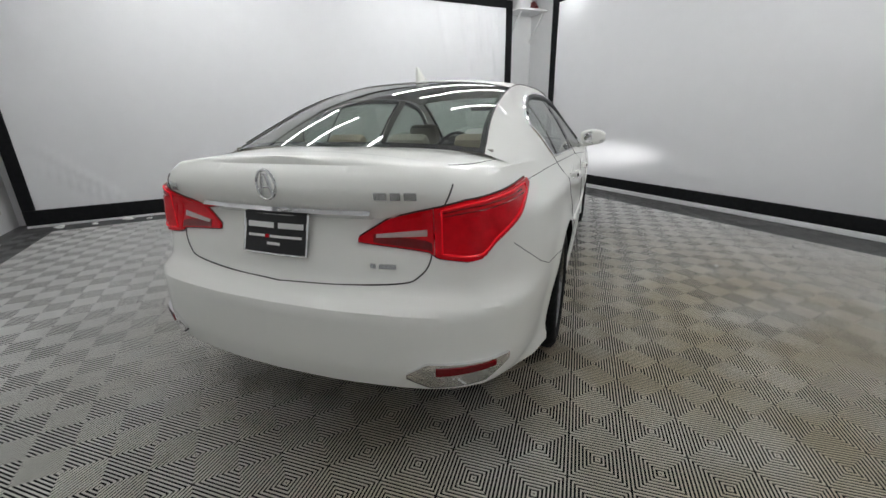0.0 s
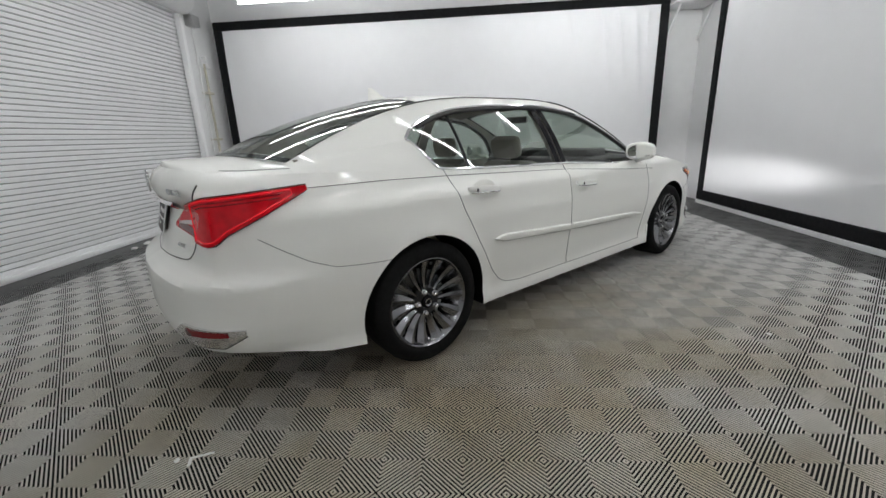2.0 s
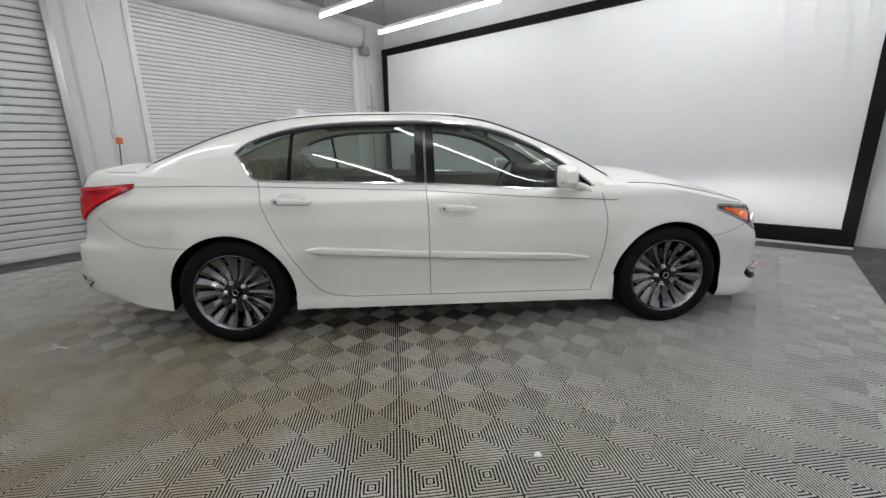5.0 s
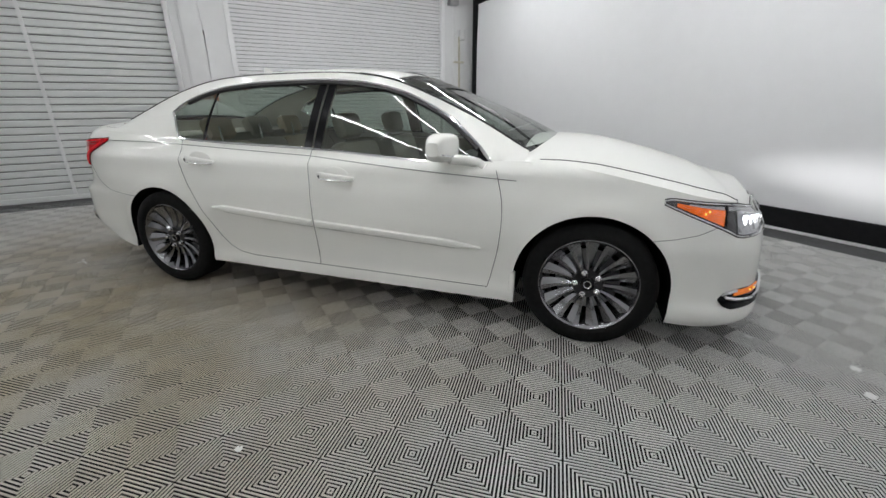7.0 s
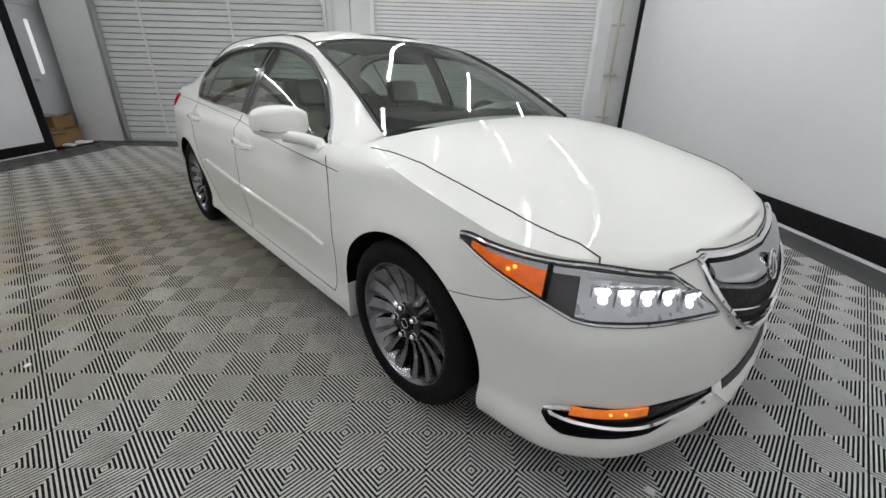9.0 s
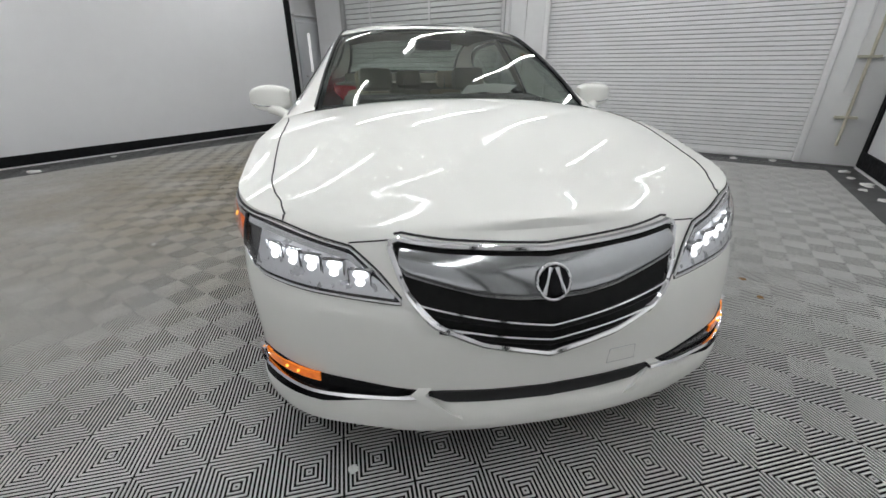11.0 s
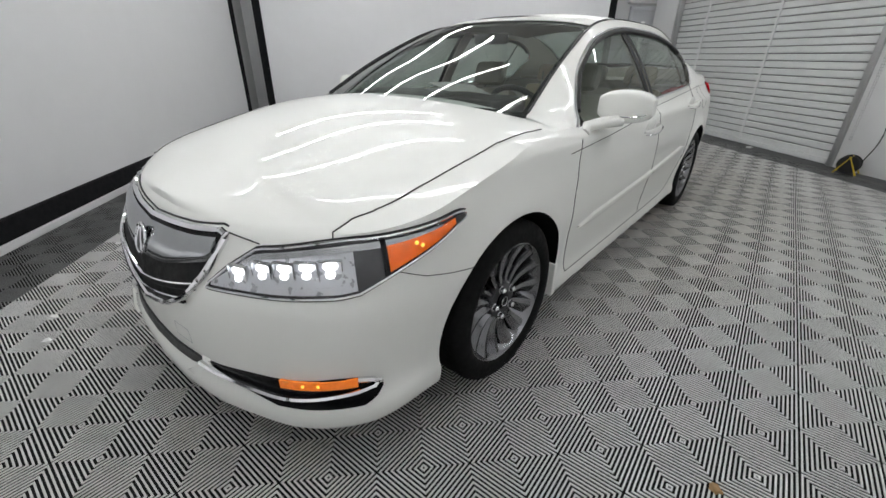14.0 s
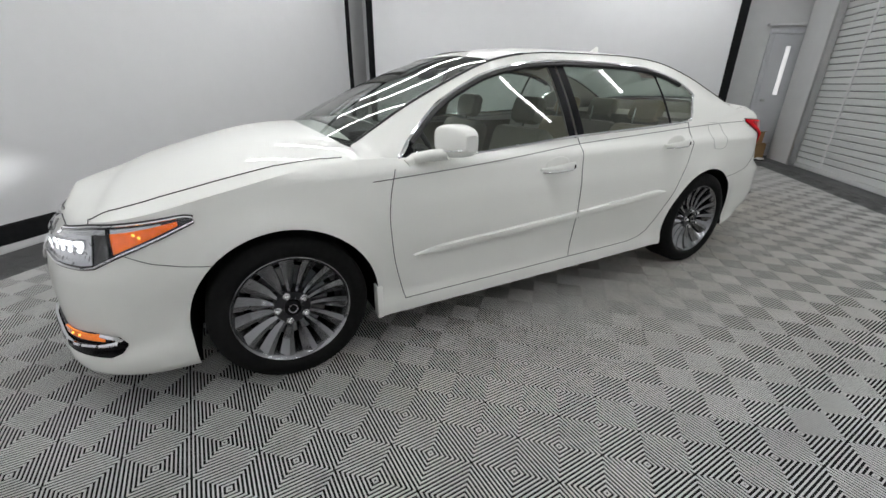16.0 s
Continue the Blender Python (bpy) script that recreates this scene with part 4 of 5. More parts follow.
    g = grid(bm, rows, closed=True)
    bm.faces.new(g[0]), bm.faces.new(g[-1])
    bmesh.ops.recalc_face_normals(bm, faces=bm.faces)
    mirror = part("door_mirror", bm, PAINT, car, "white door mirror with chrome strip")
    part("mirror_foot", tube(bmesh.new(), [flank(0.85, 0.915, side, -0.02), Vector((side * 0.88, 0.81, 0.938)), Vector((side * 0.925, 0.75, 0.955)), Vector((side * 0.985, 0.69, 0.966))], 0.026, 10), PAINT, mirror)
    bm = bmesh.new()
    bmesh.ops.create_uvsphere(bm, u_segments=20, v_segments=10, radius=1, matrix=pose(side * 0.990, 0.600, 1.018) @ Matrix.Diagonal((0.086, 0.008, 0.056, 1)))
    part("mirror_glass", bm, CHROME, mirror, "mirror glass")
    part("mirror_strip", tube(bmesh.new(), [rows[i][19] for i in range(6, 14)] + [rows[i][11] for i in (13, 12, 11)], 0.0035), CHROME, mirror)

    # head lamp
    A, B, C, D = arc_x(0.425), arc_x(0.56), arc_y(2.06), arc_y(1.70)
    low = table((A, 0.600), (B, 0.606), (C - 0.06, 0.624), (C, 0.634), (D, 0.785))
    high = table((A, 0.606), (A + 0.06, 0.655), (B + 0.02, 0.722), (C, 0.772), (D - 0.03, 0.806), (D, 0.800))
    head = patch("headlamp", A, D, low, high, HOUSING, 0.001, side, 30, 6, 0.006, label="lit LED headlamp with amber corner in chrome edge")
    edge = [skin(s, low(s), side, 0.005) for s in np.linspace(A, D, 40)] + [skin(s, high(s), side, 0.005) for s in np.linspace(D, A, 40)]
    part("lamp_edge", tube(bmesh.new(), edge, 0.0042, closed=True), CHROME, head, "chrome edge")
    gapline = [skin(s, low(s) - 0.0055, side, 0.001) for s in np.linspace(A, D, 40)] + [skin(s, high(s) + 0.0055, side, 0.001) for s in np.linspace(D, A, 40)]
    part("lamp_gap", tube(bmesh.new(), gapline, 0.003, closed=True), GAP, head)
    E2 = C + (D - C) * 0.26
    mid = lambda s: (low(s) + high(s)) / 2
    E3 = C + (D - C) * 0.12
    patch("reflector_tray", A + 0.02, E3 - 0.05, lambda s: low(s) + 0.010, lambda s: low(s) + 0.8 * (high(s) - low(s)), LED_DIM, 0.0075, side, 24, 5, 0.004, head, "silver reflector tray")
    patch("brow", B - 0.03, D - 0.1, lambda s: high(s) - 0.026, lambda s: high(s) - 0.010, SATIN, 0.008, side, 16, 2, 0.004, head, "silver brow strip")
    patch("divider", E2 - 0.016, E2 - 0.002, lambda s: low(s) + 0.008, lambda s: high(s) - 0.008, GLOSS_BLACK, 0.012, side, 4, 3, 0.008, head)
    patch("corner_lens", E2, D - 0.05, lambda s: low(s) + 0.012, lambda s: high(s) - 0.024 + 0.012 * ramp(s, E2, D), AMBER, 0.009, side, 12, 4, 0.005, head, "amber corner lens")
    for k in range(5):
        s = A + 0.122 + k * 0.080
        z = mid(s) + 0.004
        q = skin(s, z, side, 0.05) - skin(s, z, side, 0.0)
        ang = math.degrees(math.atan2(q.y, q.x)) - 90
        face = Matrix.Translation(skin(s, z, side, 0.006)) @ pose(0, 0, 0, 0, 0, ang)
        cup = bmesh.new()
        for x0, x1, z0, z1 in ((-0.033, -0.030, -0.030, 0.028), (0.030, 0.033, -0.030, 0.028), (-0.030, 0.030, 0.026, 0.029)):
            box(cup, x0, x1, -0.004, 0.010, z0, z1)
        part("lens_frame", cup, SATIN, head, "chrome lens frame", smooth=False, turn=face)
        for z0, rx, rz in ((0.012, 0.020, 0.014), (-0.014, 0.016, 0.013)):
            c = bmesh.new()
            bmesh.ops.create_uvsphere(c, u_segments=16, v_segments=10, radius=1, matrix=Matrix.Translation((0, 0.004, z0)) @ Matrix.Diagonal((rx, 0.010, rz, 1)))
            part("led_lens", c, LED, head, "lit LED lens", turn=face)
    for f, dz in ((0.30, 0.006), (0.36, -0.008)):
        s = E2 + (D - E2) * f
        c = bmesh.new()
        bmesh.ops.create_uvsphere(c, u_segments=10, v_segments=6, radius=0.007, matrix=Matrix.Translation(skin(s, mid(s) + dz, side, 0.006)))
        part("bulb", c, BULB, head, "lit amber bulb")
    bm = bmesh.new()
    grid(bm, [[skin(s, low(s) + 0.003 + (high(s) - low(s) - 0.006) * k / 6, side, 0.004 + 0.020 * math.sin(math.pi * k / 6) * math.sin(math.pi * q / 30) ** 0.4) for k in range(7)] for q, s in enumerate(np.linspace(A + 0.006, D - 0.006, 31))])
    cover = part("lens_cover", bm, LENS, head, "clear lens cover")
    cover.visible_shadow = False

    # tail lamp; the arc length falls from the middle of the boot outwards
    A, B, C, D = arc_x(0.335, True), arc_x(0.50, True), arc_x(0.735, True), arc_y(-1.985)
    low = table((A, 0.848), (B, 0.834), (C + 0.15, 0.824), (C + 0.12, 0.806), (C, 0.798), (C - 0.06, 0.806), (C - 0.12, 0.845), (D, 1.0))
    high = table((A, 0.862), (A - 0.11, 0.925), (B - 0.06, 0.957), (C, 0.993), (D, 1.018))
    S = arc_x(0.625, True)
    inner = patch("tail_lamp", A, S + 0.004, low, high, RED, 0.012, side, 20, 6, 0.02, label="red tail lamp with clear reversing strip")
    patch("reverse_lens", S + 0.23, S + 0.03, lambda s: ip(s, ((S, 0.876), (A, 0.862))), lambda s: ip(s, ((S, 0.899), (A, 0.870))), CLEAR_LENS, 0.0155, side, 10, 2, 0.008, inner, "clear reversing lens")
    patch("lens_band", S + 0.24, S + 0.01, lambda s: low(s) + 0.006, lambda s: low(s) + 0.034, RED_DARK, 0.0145, side, 10, 2, 0.008, inner)
    outer = patch("tail_lamp", S, D, low, high, RED, 0.015, side, 24, 6, 0.022, label="bright red wrap-around tail lamp")
    patch("inner_block", S - 0.04, C - 0.05, lambda s: low(s) + 0.035, lambda s: high(s) - 0.05, RED, 0.0185, side, 12, 4, 0.008, outer)
    guide = [skin(s, low(s) + 0.016, side, 0.016) for s in np.linspace(S - 0.03, D + 0.07, 24)] + [skin(s, high(s) - 0.008, side, 0.016) for s in np.linspace(D + 0.07, S - 0.03, 24)]
    part("light_guide", tube(bmesh.new(), guide, 0.0042, 6, closed=True), RED_LIT, outer, "glowing red light guide")
    for dz in (0.020, 0.034):
        part("lens_rib", tube(bmesh.new(), [skin(s, high(s) - dz, side, 0.0155) for s in np.linspace(S - 0.02, D + 0.12, 20)], 0.0025, 5), RED_DARK, outer)
    gapline = [skin(s, low(s) - 0.003, side, 0.002) for s in np.linspace(A, D, 50)] + [skin(s, high(s) + 0.003, side, 0.002) for s in np.linspace(D, A, 50)]
    part("lamp_gap", tube(bmesh.new(), gapline, 0.003, closed=True), GAP, outer)
    # boot gap
    pts = [(arc_x(0.0, True), 0.69), (arc_x(0.3, True), 0.70), (arc_x(0.50, True), 0.715), (arc_x(0.56, True), 0.738), (arc_x(0.605, True), 0.79), (arc_x(0.63, True), 0.9), (arc_x(0.665, True), 0.98), (arc_x(0.70, True), 1.045)]
    dense = smooth_curve(pts, 60)
    part("boot_gap", tube(bmesh.new(), [skin(s, z, side, 0.001) for s, z in dense], 0.0028, 5), GAP, car)
    # rear bumper garnish
    A, D = arc_x(0.52, True), arc_y(-2.31)
    gar = patch("rear_garnish", A, D, table((A, 0.41), (A - 0.08, 0.368), (D + 0.1, 0.372), (D, 0.425)), table((A, 0.425), (A - 0.07, 0.468), (D, 0.452)), CHROME, 0.012, side, 24, 4, 0.02, label="chrome bumper garnish with red reflector")
    patch("reflector", A - 0.10, D + 0.07, table((A, 0.418), (D, 0.430)), table((A, 0.455), (D, 0.446)), RED_DARK, 0.0155, side, 14, 2, 0.008, gar, "dark red reflector")
    part("garnish_edge", tube(bmesh.new(), [skin(s, ip(s, ((A, 0.41), (A - 0.08, 0.368), (D + 0.1, 0.372), (D, 0.425))) - 0.003, side, 0.006) for s in np.linspace(A, D, 24)], 0.004, 5), GAP, gar)
    # front fog pocket
    A, D = arc_x(0.34), arc_y(2.02)
    pocket = patch("fog_pocket", A, D, table((A, 0.315), ((A + D) / 2, 0.268), (D - 0.06, 0.268), (D - 0.02, 0.286), (D, 0.312)), table((A, 0.325), ((A + D) / 2, 0.352), (D - 0.14, 0.366), (D - 0.06, 0.362), (D - 0.02, 0.348), (D, 0.320)), GLOSS_BLACK, 0.007, side, 30, 4, 0.010, label="black lower pocket with amber lamp and chrome blade")
    patch("fog_lamp", (A + D) / 2 + 0.01, D - 0.08, table((A, 0.322), (D, 0.338)), table((A, 0.348), (D, 0.368)), AMBER_LIT, 0.012, side, 14, 2, 0.008, pocket, "lit amber fog lamp")
    for k in range(1, 3):
        s = (A + D) / 2 + 0.04 + k * (D - A) * 0.07
        c = bmesh.new()
        bmesh.ops.create_uvsphere(c, u_segments=10, v_segments=6, radius=0.005, matrix=Matrix.Translation(skin(s, ip(s, ((A, 0.338), (D, 0.355))), side, 0.014)))
        part("bulb", c, BULB, pocket, "lit amber bulb")
    line = smooth_curve([(A + 0.01, 0.318), ((A + D) / 2, 0.298), (D - 0.12, 0.316), (D - 0.05, 0.328), (D - 0.012, 0.340), (D - 0.03, 0.356), (D - 0.08, 0.368)], 30)
    part("chrome_blade", tube(bmesh.new(), [skin(s, z, side, 0.016) for s, z in line], 0.009), CHROME, pocket)
    # bonnet gap
    line = []
    for y in np.linspace(1.12, 2.10, 44):
        i = int(np.argmin(abs(PLAN[:len(PLAN) // 2, 1] - y)))
        sh = skin(ARC[i], shoulder(i))
        w = ip(y, ((1.1, 0.955), (1.4, 0.895), (1.8, 0.875), (2.0, 0.90), (2.10, 0.97)))
        line.append(Vector((side * sh.x * w, sh.y, sh.z + eased(sh.y, CROWN) * (1 - w ** 2.3) + 0.001)))
    s1 = arc_y(2.12)
    line += [skin(s1, z, side, 0.001) for z in np.linspace(0.785, 0.766, 4)]
    part("bonnet_gap", tube(bmesh.new(), line, 0.0024, 5), GAP, car)
    s0, s1 = arc_x(0.472), arc_x(0.56) + 0.025
    part("bonnet_gap", tube(bmesh.new(), [skin(s0 + (s1 - s0) * k / 8, 0.748 - 0.014 * k / 8, side, 0.001) for k in range(9)], 0.0024, 5), GAP, car)
    # boot lid gap on the deck
    line = []
    for y in np.linspace(-2.0, -2.36, 16):
        i = int(len(PLAN) // 2 + np.argmin(abs(PLAN[len(PLAN) // 2:, 1] - y)))
        sh = skin(ARC[i], shoulder(i))
        w = 0.90
        line.append(Vector((side * sh.x * w, sh.y, sh.z + eased(sh.y, CROWN) * (1 - w ** 2.3) + 0.001)))
    part("boot_gap", tube(bmesh.new(), line, 0.0012, 5), GAP, car)
    # mud flap
    p = flank(1.03, 0.27, side, 0.0)
    part("mud_flap", boxed(*sorted((p.x - side * 0.05, p.x + side * 0.004)), 1.005, 1.035, 0.19, 0.36, bevel=0.006), PAINT, car, "white flap behind the wheel")


def front_xz(x, z, off=0.0):
    return skin(arc_x(abs(x)), z, 1 if x >= 0 else -1, off)


def front_patch(name, x0, x1, low, high, mat, off, n=30, m=4, thick=0.006, parent=None, label=""):
    rows = []
    for i in range(n + 1):
        x = x0 + (x1 - x0) * i / n
        a, b = low(abs(x)), high(abs(x))
        rows.append([[front_xz(x, a + (max(b, a + 0.001) - a) * k / m, o) for k in range(m + 1)] for o in (off, off - thick)])
    return part(name, shell([r[0] for r in rows], [r[1] for r in rows]), mat, parent or car, label)


# grille
g_low = table((0, 0.437), (0.2, 0.486), (0.33, 0.546), (0.41, 0.63), (0.466, 0.735))
g_high = table((0, 0.718), (0.3, 0.737), (0.45, 0.753), (0.466, 0.745))
grille = front_patch("grille", -0.466, 0.466, g_low, g_high, GRILLE_BLACK, 0.006, 40, 6, label="black grille with chrome surround and silver wing plate")
ring = [front_xz(x, g_high(abs(x)), 0.008) for x in np.linspace(-0.466, 0.466, 40)] + [front_xz(x, g_low(abs(x)), 0.008) for x in np.linspace(0.466, -0.466, 60)]
part("surround", tube(bmesh.new(), ring, 0.011, 8, closed=True), CHROME, grille, "chrome surround")
part("gap_line", tube(bmesh.new(), [front_xz(x, g_high(abs(x)) + 0.014, 0.001) for x in np.linspace(-0.46, 0.46, 40)], 0.0035), GAP, grille)
w_low = table((0, 0.60), (0.1, 0.604), (0.2, 0.618), (0.43, 0.672), (0.45, 0.70))
rows = []
for x in np.linspace(-0.435, 0.435, 41):
    a, b = max(w_low(abs(x)), g_low(abs(x)) + 0.012), g_high(abs(x)) - 0.016
    rows.append([front_xz(x, a + (b - a) * k / 10, 0.008 + 0.020 * math.sin(math.pi * (0.08 + 0.84 * k / 10)) ** 0.8) for k in range(11)])
part("wing_plate", slab(rows, 0.012), WING, grille, "brushed silver wing plate")
for zc, xe in ((0.528, 0.375), (0.484, 0.318)):
    line = [front_xz(x, zc + 0.078 * (abs(x) / 0.4) ** 1.2, 0.012) for x in np.linspace(-xe, xe, 31)]
    part("grille_bar", tube(bmesh.new(), line, 0.0048), CHROME, grille, "thin silver bar")
    line = [front_xz(x, zc - 0.014 + 0.078 * (abs(x) / 0.4) ** 1.2, 0.004) for x in np.linspace(-xe, xe, 31)]
    part("grille_blade", tube(bmesh.new(), line, 0.010), GRILLE_BLACK, grille)


def badge(parent, centre, w, h, facing, mat, back):
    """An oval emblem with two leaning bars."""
    m = Matrix.Translation(centre) @ facing
    part("emblem_ring", tube(bmesh.new(), [(w * math.cos(a), 0, h * math.sin(a)) for a in np.linspace(0, 2 * math.pi, 32, endpoint=False)], 0.0052, 8, closed=True), mat, parent, "chrome oval emblem", turn=m)
    bm = bmesh.new()
    for sd in (1, -1):
        tube(bm, [(sd * w * 0.62, 0, -h * 0.68), (sd * w * 0.16, 0, h * 0.80)], 0.0075, 6)
    tube(bm, [(-w * 0.3, 0, -h * 0.15), (w * 0.3, 0, -h * 0.15)], 0.004, 6)
    part("emblem_bars", bm, mat, parent, turn=m)
    if back:
        bm = bmesh.new()
        bmesh.ops.create_uvsphere(bm, u_segments=24, v_segments=8, radius=1, matrix=m @ Matrix.Diagonal((w, 0.006, h, 1)))
        part("emblem_back", bm, back, parent)


badge(grille, front_xz(0, 0.648, 0.03), 0.047, 0.05, pose(0, 0, 0, 18, 0, 0), CHROME, GLOSS_BLACK)
# lower intake
front_patch("lower_intake", -0.36, 0.36, table((0, 0.285), (0.3, 0.292), (0.36, 0.315)), table((0, 0.318), (0.3, 0.326), (0.36, 0.325)), BLACK, 0.007, 40, 3, 0.012, label="black lower air intake")
for side in (1, -1):
    rows = [[front_xz(side * (x + dx), z, o) for dx, z, o in ((0.0, 0.334, 0.001), (0.02, 0.322, 0.014), (-0.05, 0.270, 0.012), (-0.085, 0.248, 0.001))] for x in (0.34, 0.36, 0.38)]
    part("intake_fin", slab(rows, 0.01), PAINT, car)
part("tow_cover", tube(bmesh.new(), [front_xz(-x, z, 0.0005) for x, z in ((0.20, 0.41), (0.29, 0.41), (0.295, 0.36), (0.195, 0.36))], 0.0015, 4, closed=True), STEEL, car)

# boot: chrome strip, plate, badges


def rear_xz(x, z, off=0.0):
    return skin(arc_x(abs(x), True), z, 1 if x >= 0 else -1, off)


rows = [[rear_xz(x, z, o) for z, o in ((0.928, 0.002), (0.932, 0.022), (0.945, 0.026), (0.955, 0.004))] for x in np.linspace(-0.39, 0.39, 31)]
part("boot_strip", slab(rows, 0.004), CHROME, car, "chrome strip across the boot lid")
plate = part("plate", slab([[rear_xz(x, z, 0.012) for z in np.linspace(0.787, 0.927, 4)] for x in np.linspace(-0.165, 0.125, 9)], 0.006), BLACK, car, "black dealer plate in a chrome frame with grey bars")
ring = [rear_xz(x, 0.929, 0.018) for x in np.linspace(-0.168, 0.128, 9)] + [rear_xz(x, 0.785, 0.018) for x in np.linspace(0.128, -0.168, 9)]
part("plate_frame", tube(bmesh.new(), ring, 0.0045, closed=True), CHROME, plate)
for x0, x1, zc, h in ((-0.152, -0.03, 0.886, 0.02), (-0.005, 0.11, 0.886, 0.02), (-0.148, -0.07, 0.847, 0.009), (-0.045, 0.105, 0.847, 0.009), (-0.055, 0.01, 0.822, 0.010)):
    part("letter_bar", slab([[rear_xz(x, zc + d, 0.0205) for d in (-h / 2, h / 2)] for x in np.linspace(x0, x1, 6)], 0.001), PAPER, plate)
part("letter_bar", slab([[rear_xz(x, 0.847 + d, 0.0205) for d in (-0.006, 0.006)] for x in np.linspace(-0.066, -0.05, 3)], 0.001), RED, plate)
badge(car, rear_xz(0, 1.04, 0.012), 0.041, 0.05, pose(0, 0, 0, 0, 0, 0), CHROME, None)
for x0, x1, zc, h in ((0.415, 0.46, 1.01, 0.024), (0.472, 0.508, 1.01, 0.024), (0.52, 0.565, 1.01, 0.024), (0.38, 0.40, 0.768, 0.014), (0.412, 0.475, 0.768, 0.014), (-0.63, -0.55, 1.01, 0.012), (-0.62, -0.56, 0.992, 0.012)):
    rows = [[rear_xz(x, zc + d, o) for d, o in ((-h / 2, 0.001), (-h / 2 * 0.9, 0.005), (h / 2 * 0.9, 0.005), (h / 2, 0.001))] for x in np.linspace(x0, x1, 5)]
    part("badge_bar", slab(rows, 0.001), SATIN, car, "silver badge bar")


# wheels
def wheel(side, y):
    at = pose(side * 0.813, y, 0.335, 0, 0, 0 if side > 0 else 180)
    rim = part("wheel", lathe(bmesh.new(), [(-0.11, 0.235), (-0.10, 0.222), (0.03, 0.205), (0.075, 0.235), (0.095, 0.246), (0.106, 0.252), (0.108, 0.246), (0.098, 0.236), (0.07, 0.225), (0.02, 0.195), (-0.09, 0.21)], 64), ALLOY, car, "multi-spoke grey alloy wheel")
    rim.matrix_basis = at
    prof = [(-0.115, 0.235), (-0.122, 0.27), (-0.118, 0.305), (-0.10, 0.328), (-0.085, 0.335), (0.085, 0.335), (0.10, 0.329), (0.117, 0.306), (0.123, 0.275), (0.116, 0.256), (0.105, 0.248)]
    bm = lathe(bmesh.new(), prof, 72)
    part("tyre", bm, RUBBER, rim, "low-profile black tyre")
    part("brake_disc", lathe(bmesh.new(), [(0.0, 0.06), (0.0, 0.165), (-0.02, 0.165), (-0.02, 0.06)], 40), STEEL, rim)
    part("inner_barrel", lathe(bmesh.new(), [(-0.06, 0.02), (-0.06, 0.21)], 40), WELL, rim)
    rows = []
    for i in range(10):
        f = i / 9
        r = 0.040 + 0.204 * f
        w = 0.008 + 0.030 * f ** 1.05
        x = 0.070 + 0.026 * f - 0.020 * math.sin(math.pi * f)
        sweep = 0.004 * f
        rows.append([(x + dx, dy + sweep, r) for dx, dy in ((-0.034, -w * 0.6), (-0.010, -w), (0.002, -w * 0.92), (0.006, -w * 0.2), (-0.010, w * 0.9), (-0.016, w), (-0.034, w * 0.6))])
    bm = bmesh.new()
    ends = grid(bm, rows, closed=True)
    bm.faces.new(ends[0]), bm.faces.new(ends[-1])
    bmesh.ops.recalc_face_normals(bm, faces=bm.faces)
    first = part("spoke", bm, ALLOY, rim, "tapered twisted alloy spoke")
    first.data.set_sharp_from_angle(angle=radians(22))
    for k in range(15):
        s = first if k == 0 else new("spoke", first.data)
        s.parent, s.matrix_basis = rim, Matrix.Rotation(math.radians(k // 3 * 72 + (k % 3 - 1) * 23.5), 4, "X")
    part("hub", lathe(bmesh.new(), [(0.0, 0.084), (0.056, 0.084), (0.074, 0.074), (0.074, 0.038), (0.066, 0.036)], 32), ALLOY_DARK, rim)
    part("centre_cap", lathe(bmesh.new(), [(0.05, 0.037), (0.080, 0.036), (0.085, 0.030), (0.086, 0.001)], 28), GLOSS_BLACK, rim, "black centre cap with silver oval")
    part("cap_ring", tube(bmesh.new(), [(0.087, 0.018 * math.cos(q), 0.02 * math.sin(q)) for q in np.linspace(0, 2 * math.pi, 20, endpoint=False)], 0.0025, 5, closed=True), CHROME, rim)
    for k in range(5):
        q = math.radians(k * 72 + 36)
        part("lug_nut", lathe(bmesh.new(), [(0.03, 0.017), (0.080, 0.016), (0.081, 0.012), (0.094, 0.0115), (0.099, 0.007), (0.1, 0.0005)], 12), [CHROME], rim, turn=Matrix.Translation((0, 0.063 * math.cos(q), 0.063 * math.sin(q))))


for side, y in HUBS:
    wheel(side, y)

# cabin
part("cabin_floor", boxed(-0.54, 0.54, -1.75, 1.0, 0.26, 0.34, bevel=0.02), CABIN, car)
part("parcel_shelf", slab([[(x * w, y, 1.015) for x in np.linspace(-1, 1, 5)] for y, w in ((-1.30, 0.74), (-1.5, 0.72), (-1.7, 0.70), (-1.9, 0.68), (-2.08, 0.64))], 0.02), CABIN_LIGHT, car)
part("rear_bulkhead", boxed(-0.54, 0.54, -1.34, -1.30, 0.30, 1.02, bevel=0.01), CABIN_LIGHT, car)
part("headliner", slab(between(0.16, -1.05, 12, bow, crown, -0.03), 0.01), CABIN_LIGHT, car)
bm = boxed(-0.72, 0.72, 0.62, 1.12, 0.62, 0.97, bevel=0.06)
part("dashboard", bm, CABIN, car, "dark dashboard")
part("dashboard_top", boxed(-0.5, 0.5, 0.68, 1.0, 0.94, 1.035, bevel=0.025), CABIN, car)
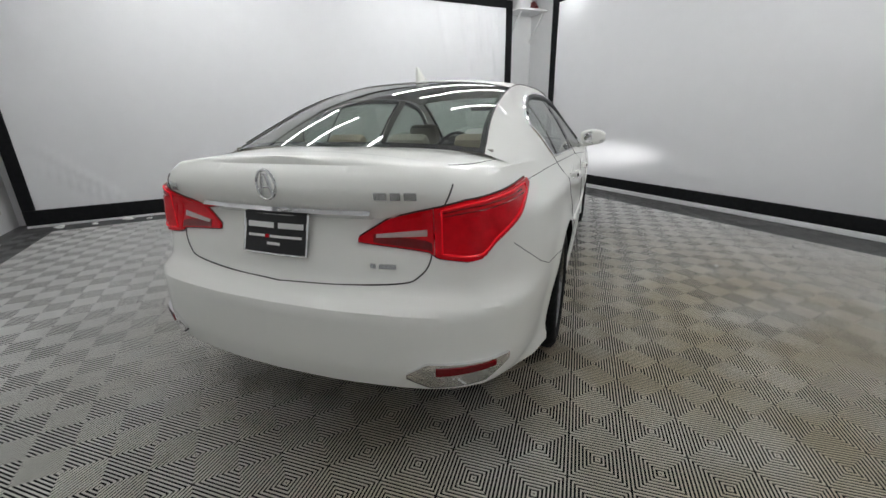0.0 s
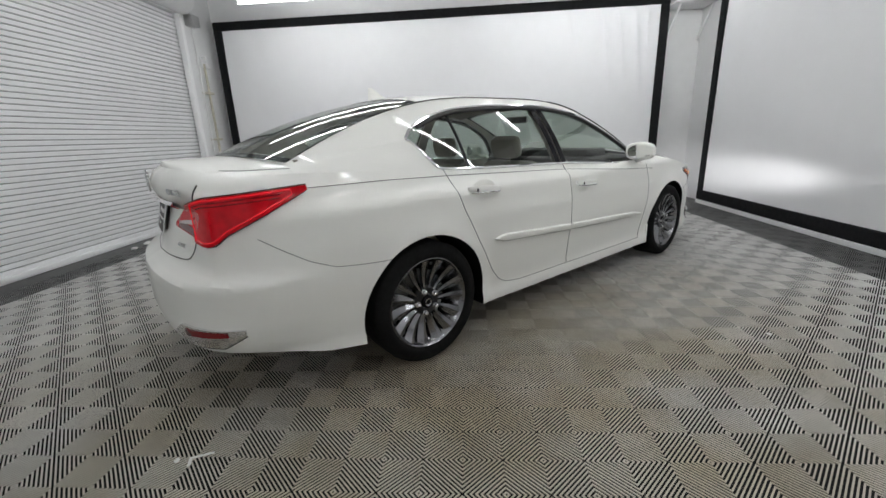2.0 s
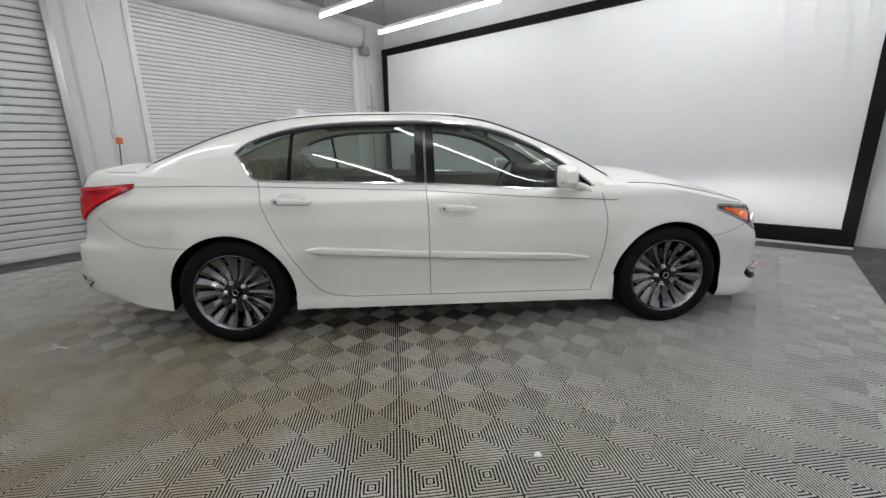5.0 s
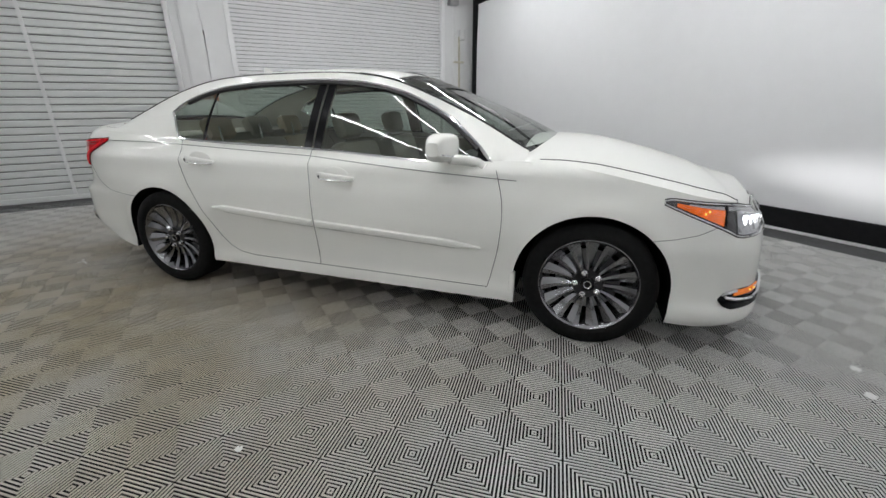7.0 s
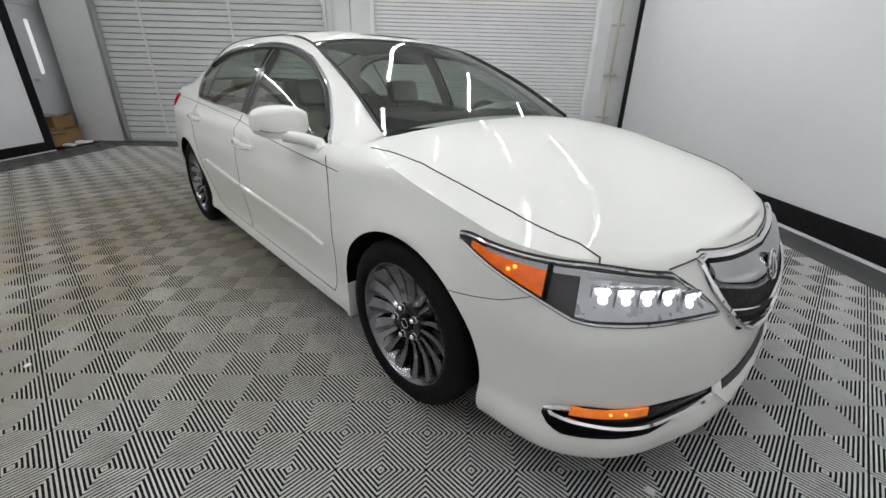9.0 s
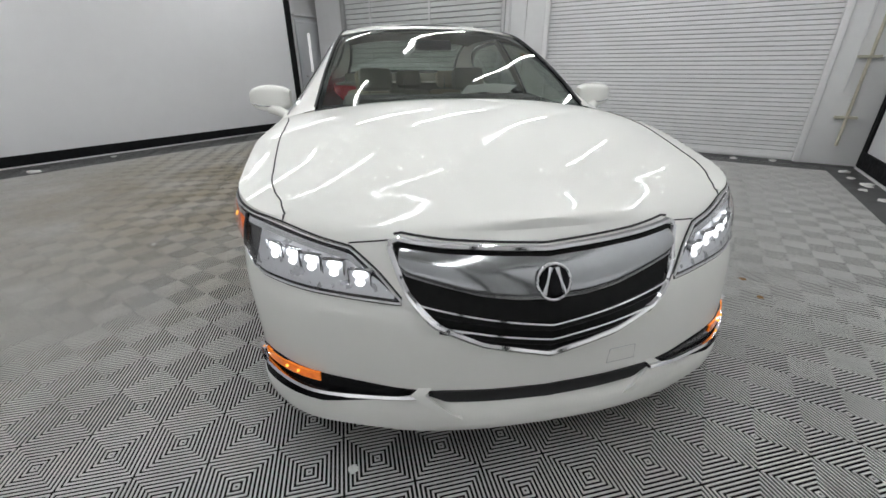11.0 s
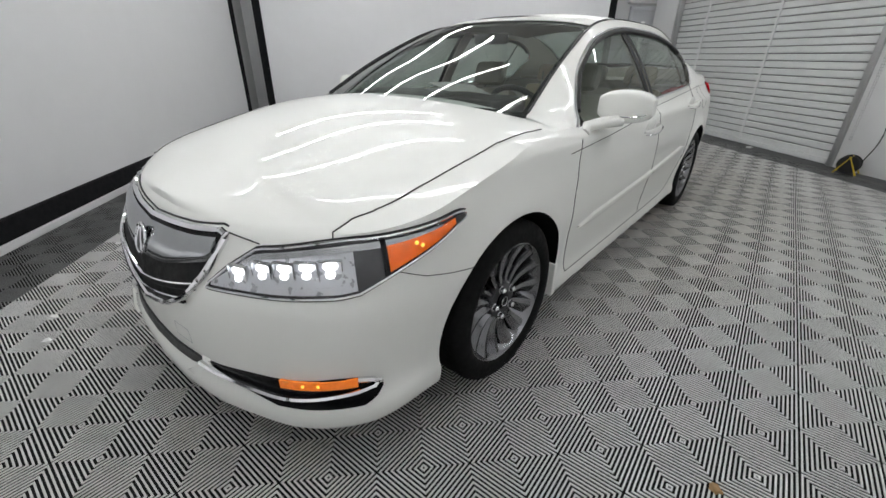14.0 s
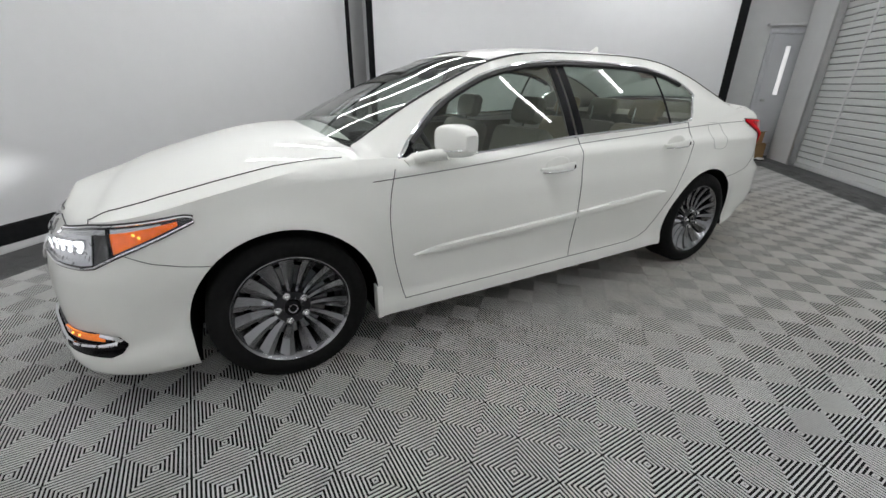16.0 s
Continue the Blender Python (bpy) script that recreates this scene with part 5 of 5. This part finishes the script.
for side in (1, -1):
    part("door_card", slab([[flank(y, z, side, -0.05) for z in np.linspace(0.35, 0.93, 6)] for y in np.linspace(0.85, -1.0, 16)], 0.01), CABIN_LIGHT, car)
    part("inner_pillar", slab([[upper(y, z, side, -0.03) for z in np.linspace(1.0, 1.37, 5)] for y in (-0.15, -0.2, -0.25)], 0.01), CABIN_LIGHT, car)


def seat(x, y, mat, w=0.26, lean=-16, base=0.34):
    """Cushion, backrest, headrest, as one seat."""
    bm = boxed(-w, w, -0.26, 0.28, 0, 0.2, bevel=0.07)
    s = part("seat", bm, mat, car, "leather seat")
    s.matrix_basis = pose(x, y, base)
    part("backrest", boxed(-w, w, -0.09, 0.07, 0.08, 0.66, bevel=0.065, turn=pose(0, -0.24, 0.02, lean * -1, 0, 0)), mat, s)
    part("headrest", boxed(-0.13, 0.13, -0.055, 0.05, 0.68, 0.85, bevel=0.045, turn=pose(0, -0.24, 0.02, lean * -1, 0, 0)), mat, s)
    part("headrest_post", tube(bmesh.new(), [(0.05, -0.45, 0.6), (0.05, -0.47, 0.75)], 0.006), CHROME, s)
    return s


seat(0.37, 0.22, SEAT), seat(-0.37, 0.22, SEAT)
for x in (-0.42, 0, 0.42):
    seat(x, -0.80, SEAT_REAR if x else SEAT, 0.225, -22, 0.34)
bm = tube(bmesh.new(), [(0.185 * math.cos(a), 0, 0.185 * math.sin(a)) for a in np.linspace(0, 2 * math.pi, 28, endpoint=False)], 0.015, 8, closed=True)
tube(bm, [(-0.18, 0, 0), (0.18, 0, 0)], 0.02)
tube(bm, [(0, 0, 0), (0, 0.3, -0.05)], 0.03)
part("steering_wheel", bm, CABIN, car, "dark steering wheel", turn=pose(-0.37, 0.56, 0.90, -24, 0, 0))
part("inner_mirror", boxed(-0.12, 0.12, 0.30, 0.33, 1.28, 1.34, bevel=0.012), BLACK, car)

# the sheet of paper on the dashboard
bm = bmesh.new()
grid(bm, [[(x, y, 1.044 + (y - 0.80) * 0.32 + 0.004 * math.sin(x * 22)) for x in np.linspace(-0.36, -0.08, 9)] for y in (0.80, 0.86, 0.91, 0.96)])
bmesh.ops.solidify(bm, geom=bm.faces[:], thickness=0.001)
tagged(part("paper_sheet", bm, PAPER), "white paper sheet lying on the dashboard", "paper")

# head lamp beams
for side in (1, -1):
    lamp = bpy.data.lights.new("headlamp_beam", "SPOT")
    lamp.energy, lamp.spot_size, lamp.spot_blend, lamp.shadow_soft_size = HEADLAMP_WATTS, radians(140), 0.8, 0.02
    ob = new("headlamp_beam", lamp)
    ob.matrix_basis = look((side * 0.66, 2.34, 0.70), (side * 0.9, 6.0, 0.34)) @ Matrix.Diagonal((1.0, 0.11, 1, 1))
    tagged(ob, kind="structure")

# ---------------------------------------------------------------- floor tiles, last
Q = 0.1524
TILE_U, TILE_V = 1.5614, -1.1481


def rib_points(cu, cv):
    """Corners of the ribs of one tile round its centre: four quarters of diagonal ribs."""
    out = []
    gap = Q * math.sqrt(2) / 16
    for su, sv in ((1, 1), (-1, 1), (-1, -1), (1, -1)):
        for k in range(16):
            a, b = (k + 0.5 - 0.21) * gap * math.sqrt(2), (k + 0.5 + 0.21) * gap * math.sqrt(2)
            if b <= Q + 1e-6:
                quad = [(a, 0), (b, 0), (0, b), (0, a)]
            else:
                quad = [(Q, a - Q), (Q, b - Q), (b - Q, Q), (a - Q, Q)]
            out.append([(cu + su * x * 0.999, cv + sv * y * 0.999) for x, y in (quad if su * sv > 0 else quad[::-1])])
    return out


def rib_mesh(name, centres, mats):
    verts, faces, slots = [], [], []
    for cu, cv, slot in centres:
        for q in rib_points(cu, cv):
            b = len(verts)
            verts += [(x, y, 0.0) for x, y in q] + [(x, y, -0.0030) for x, y in q]
            faces += [(b, b + 1, b + 2, b + 3), (b + 1, b + 5, b + 6, b + 2), (b + 3, b + 7, b + 4, b)]
            slots += [slot] * 3
    me = bpy.data.meshes.new(name)
    me.from_pydata(verts, [], faces)
    for m in mats:
        me.materials.append(m)
    me.polygons.foreach_set("material_index", slots)
    me.update()
    return me


near, far = [], []
for i in range(-21, 9):
    for j in range(-17, 19):
        u, v = TILE_U + 2 * Q * i, TILE_V + 2 * Q * j
        if not (-4.3 < u < 3.45 and -5.5 < v < 3.2):
            continue
        dark = u > 2.95 or u < -4.1 or v < -4.9
        w = ROOM @ Vector((u, v, 0))
        under = abs(w.x) < 0.75 and abs(w.y) < 2.3
        (near if not dark and not under and abs(w.x) < 2.6 and abs(w.y) < 3.4 else far).append((u, v, 1 if dark else 0))
near.sort(key=lambda c: (ROOM @ Vector((c[0], c[1], 0))).length)
far += near[300:]
near = near[:300]
one = rib_mesh("tile", [(0, 0, 0)], [TILE])
for u, v, _ in near:
    t = new("tile", one)
    t.parent = floor
    t.matrix_basis = ROOM @ pose(u, v, 0)
rest = new("tile_field", rib_mesh("tile_field", far, [TILE, TILE_DARK]))
rest.parent = floor
rest.matrix_basis = ROOM
tagged(rest, "grey ribbed plastic floor tiles with a charcoal margin", kind="stuff")
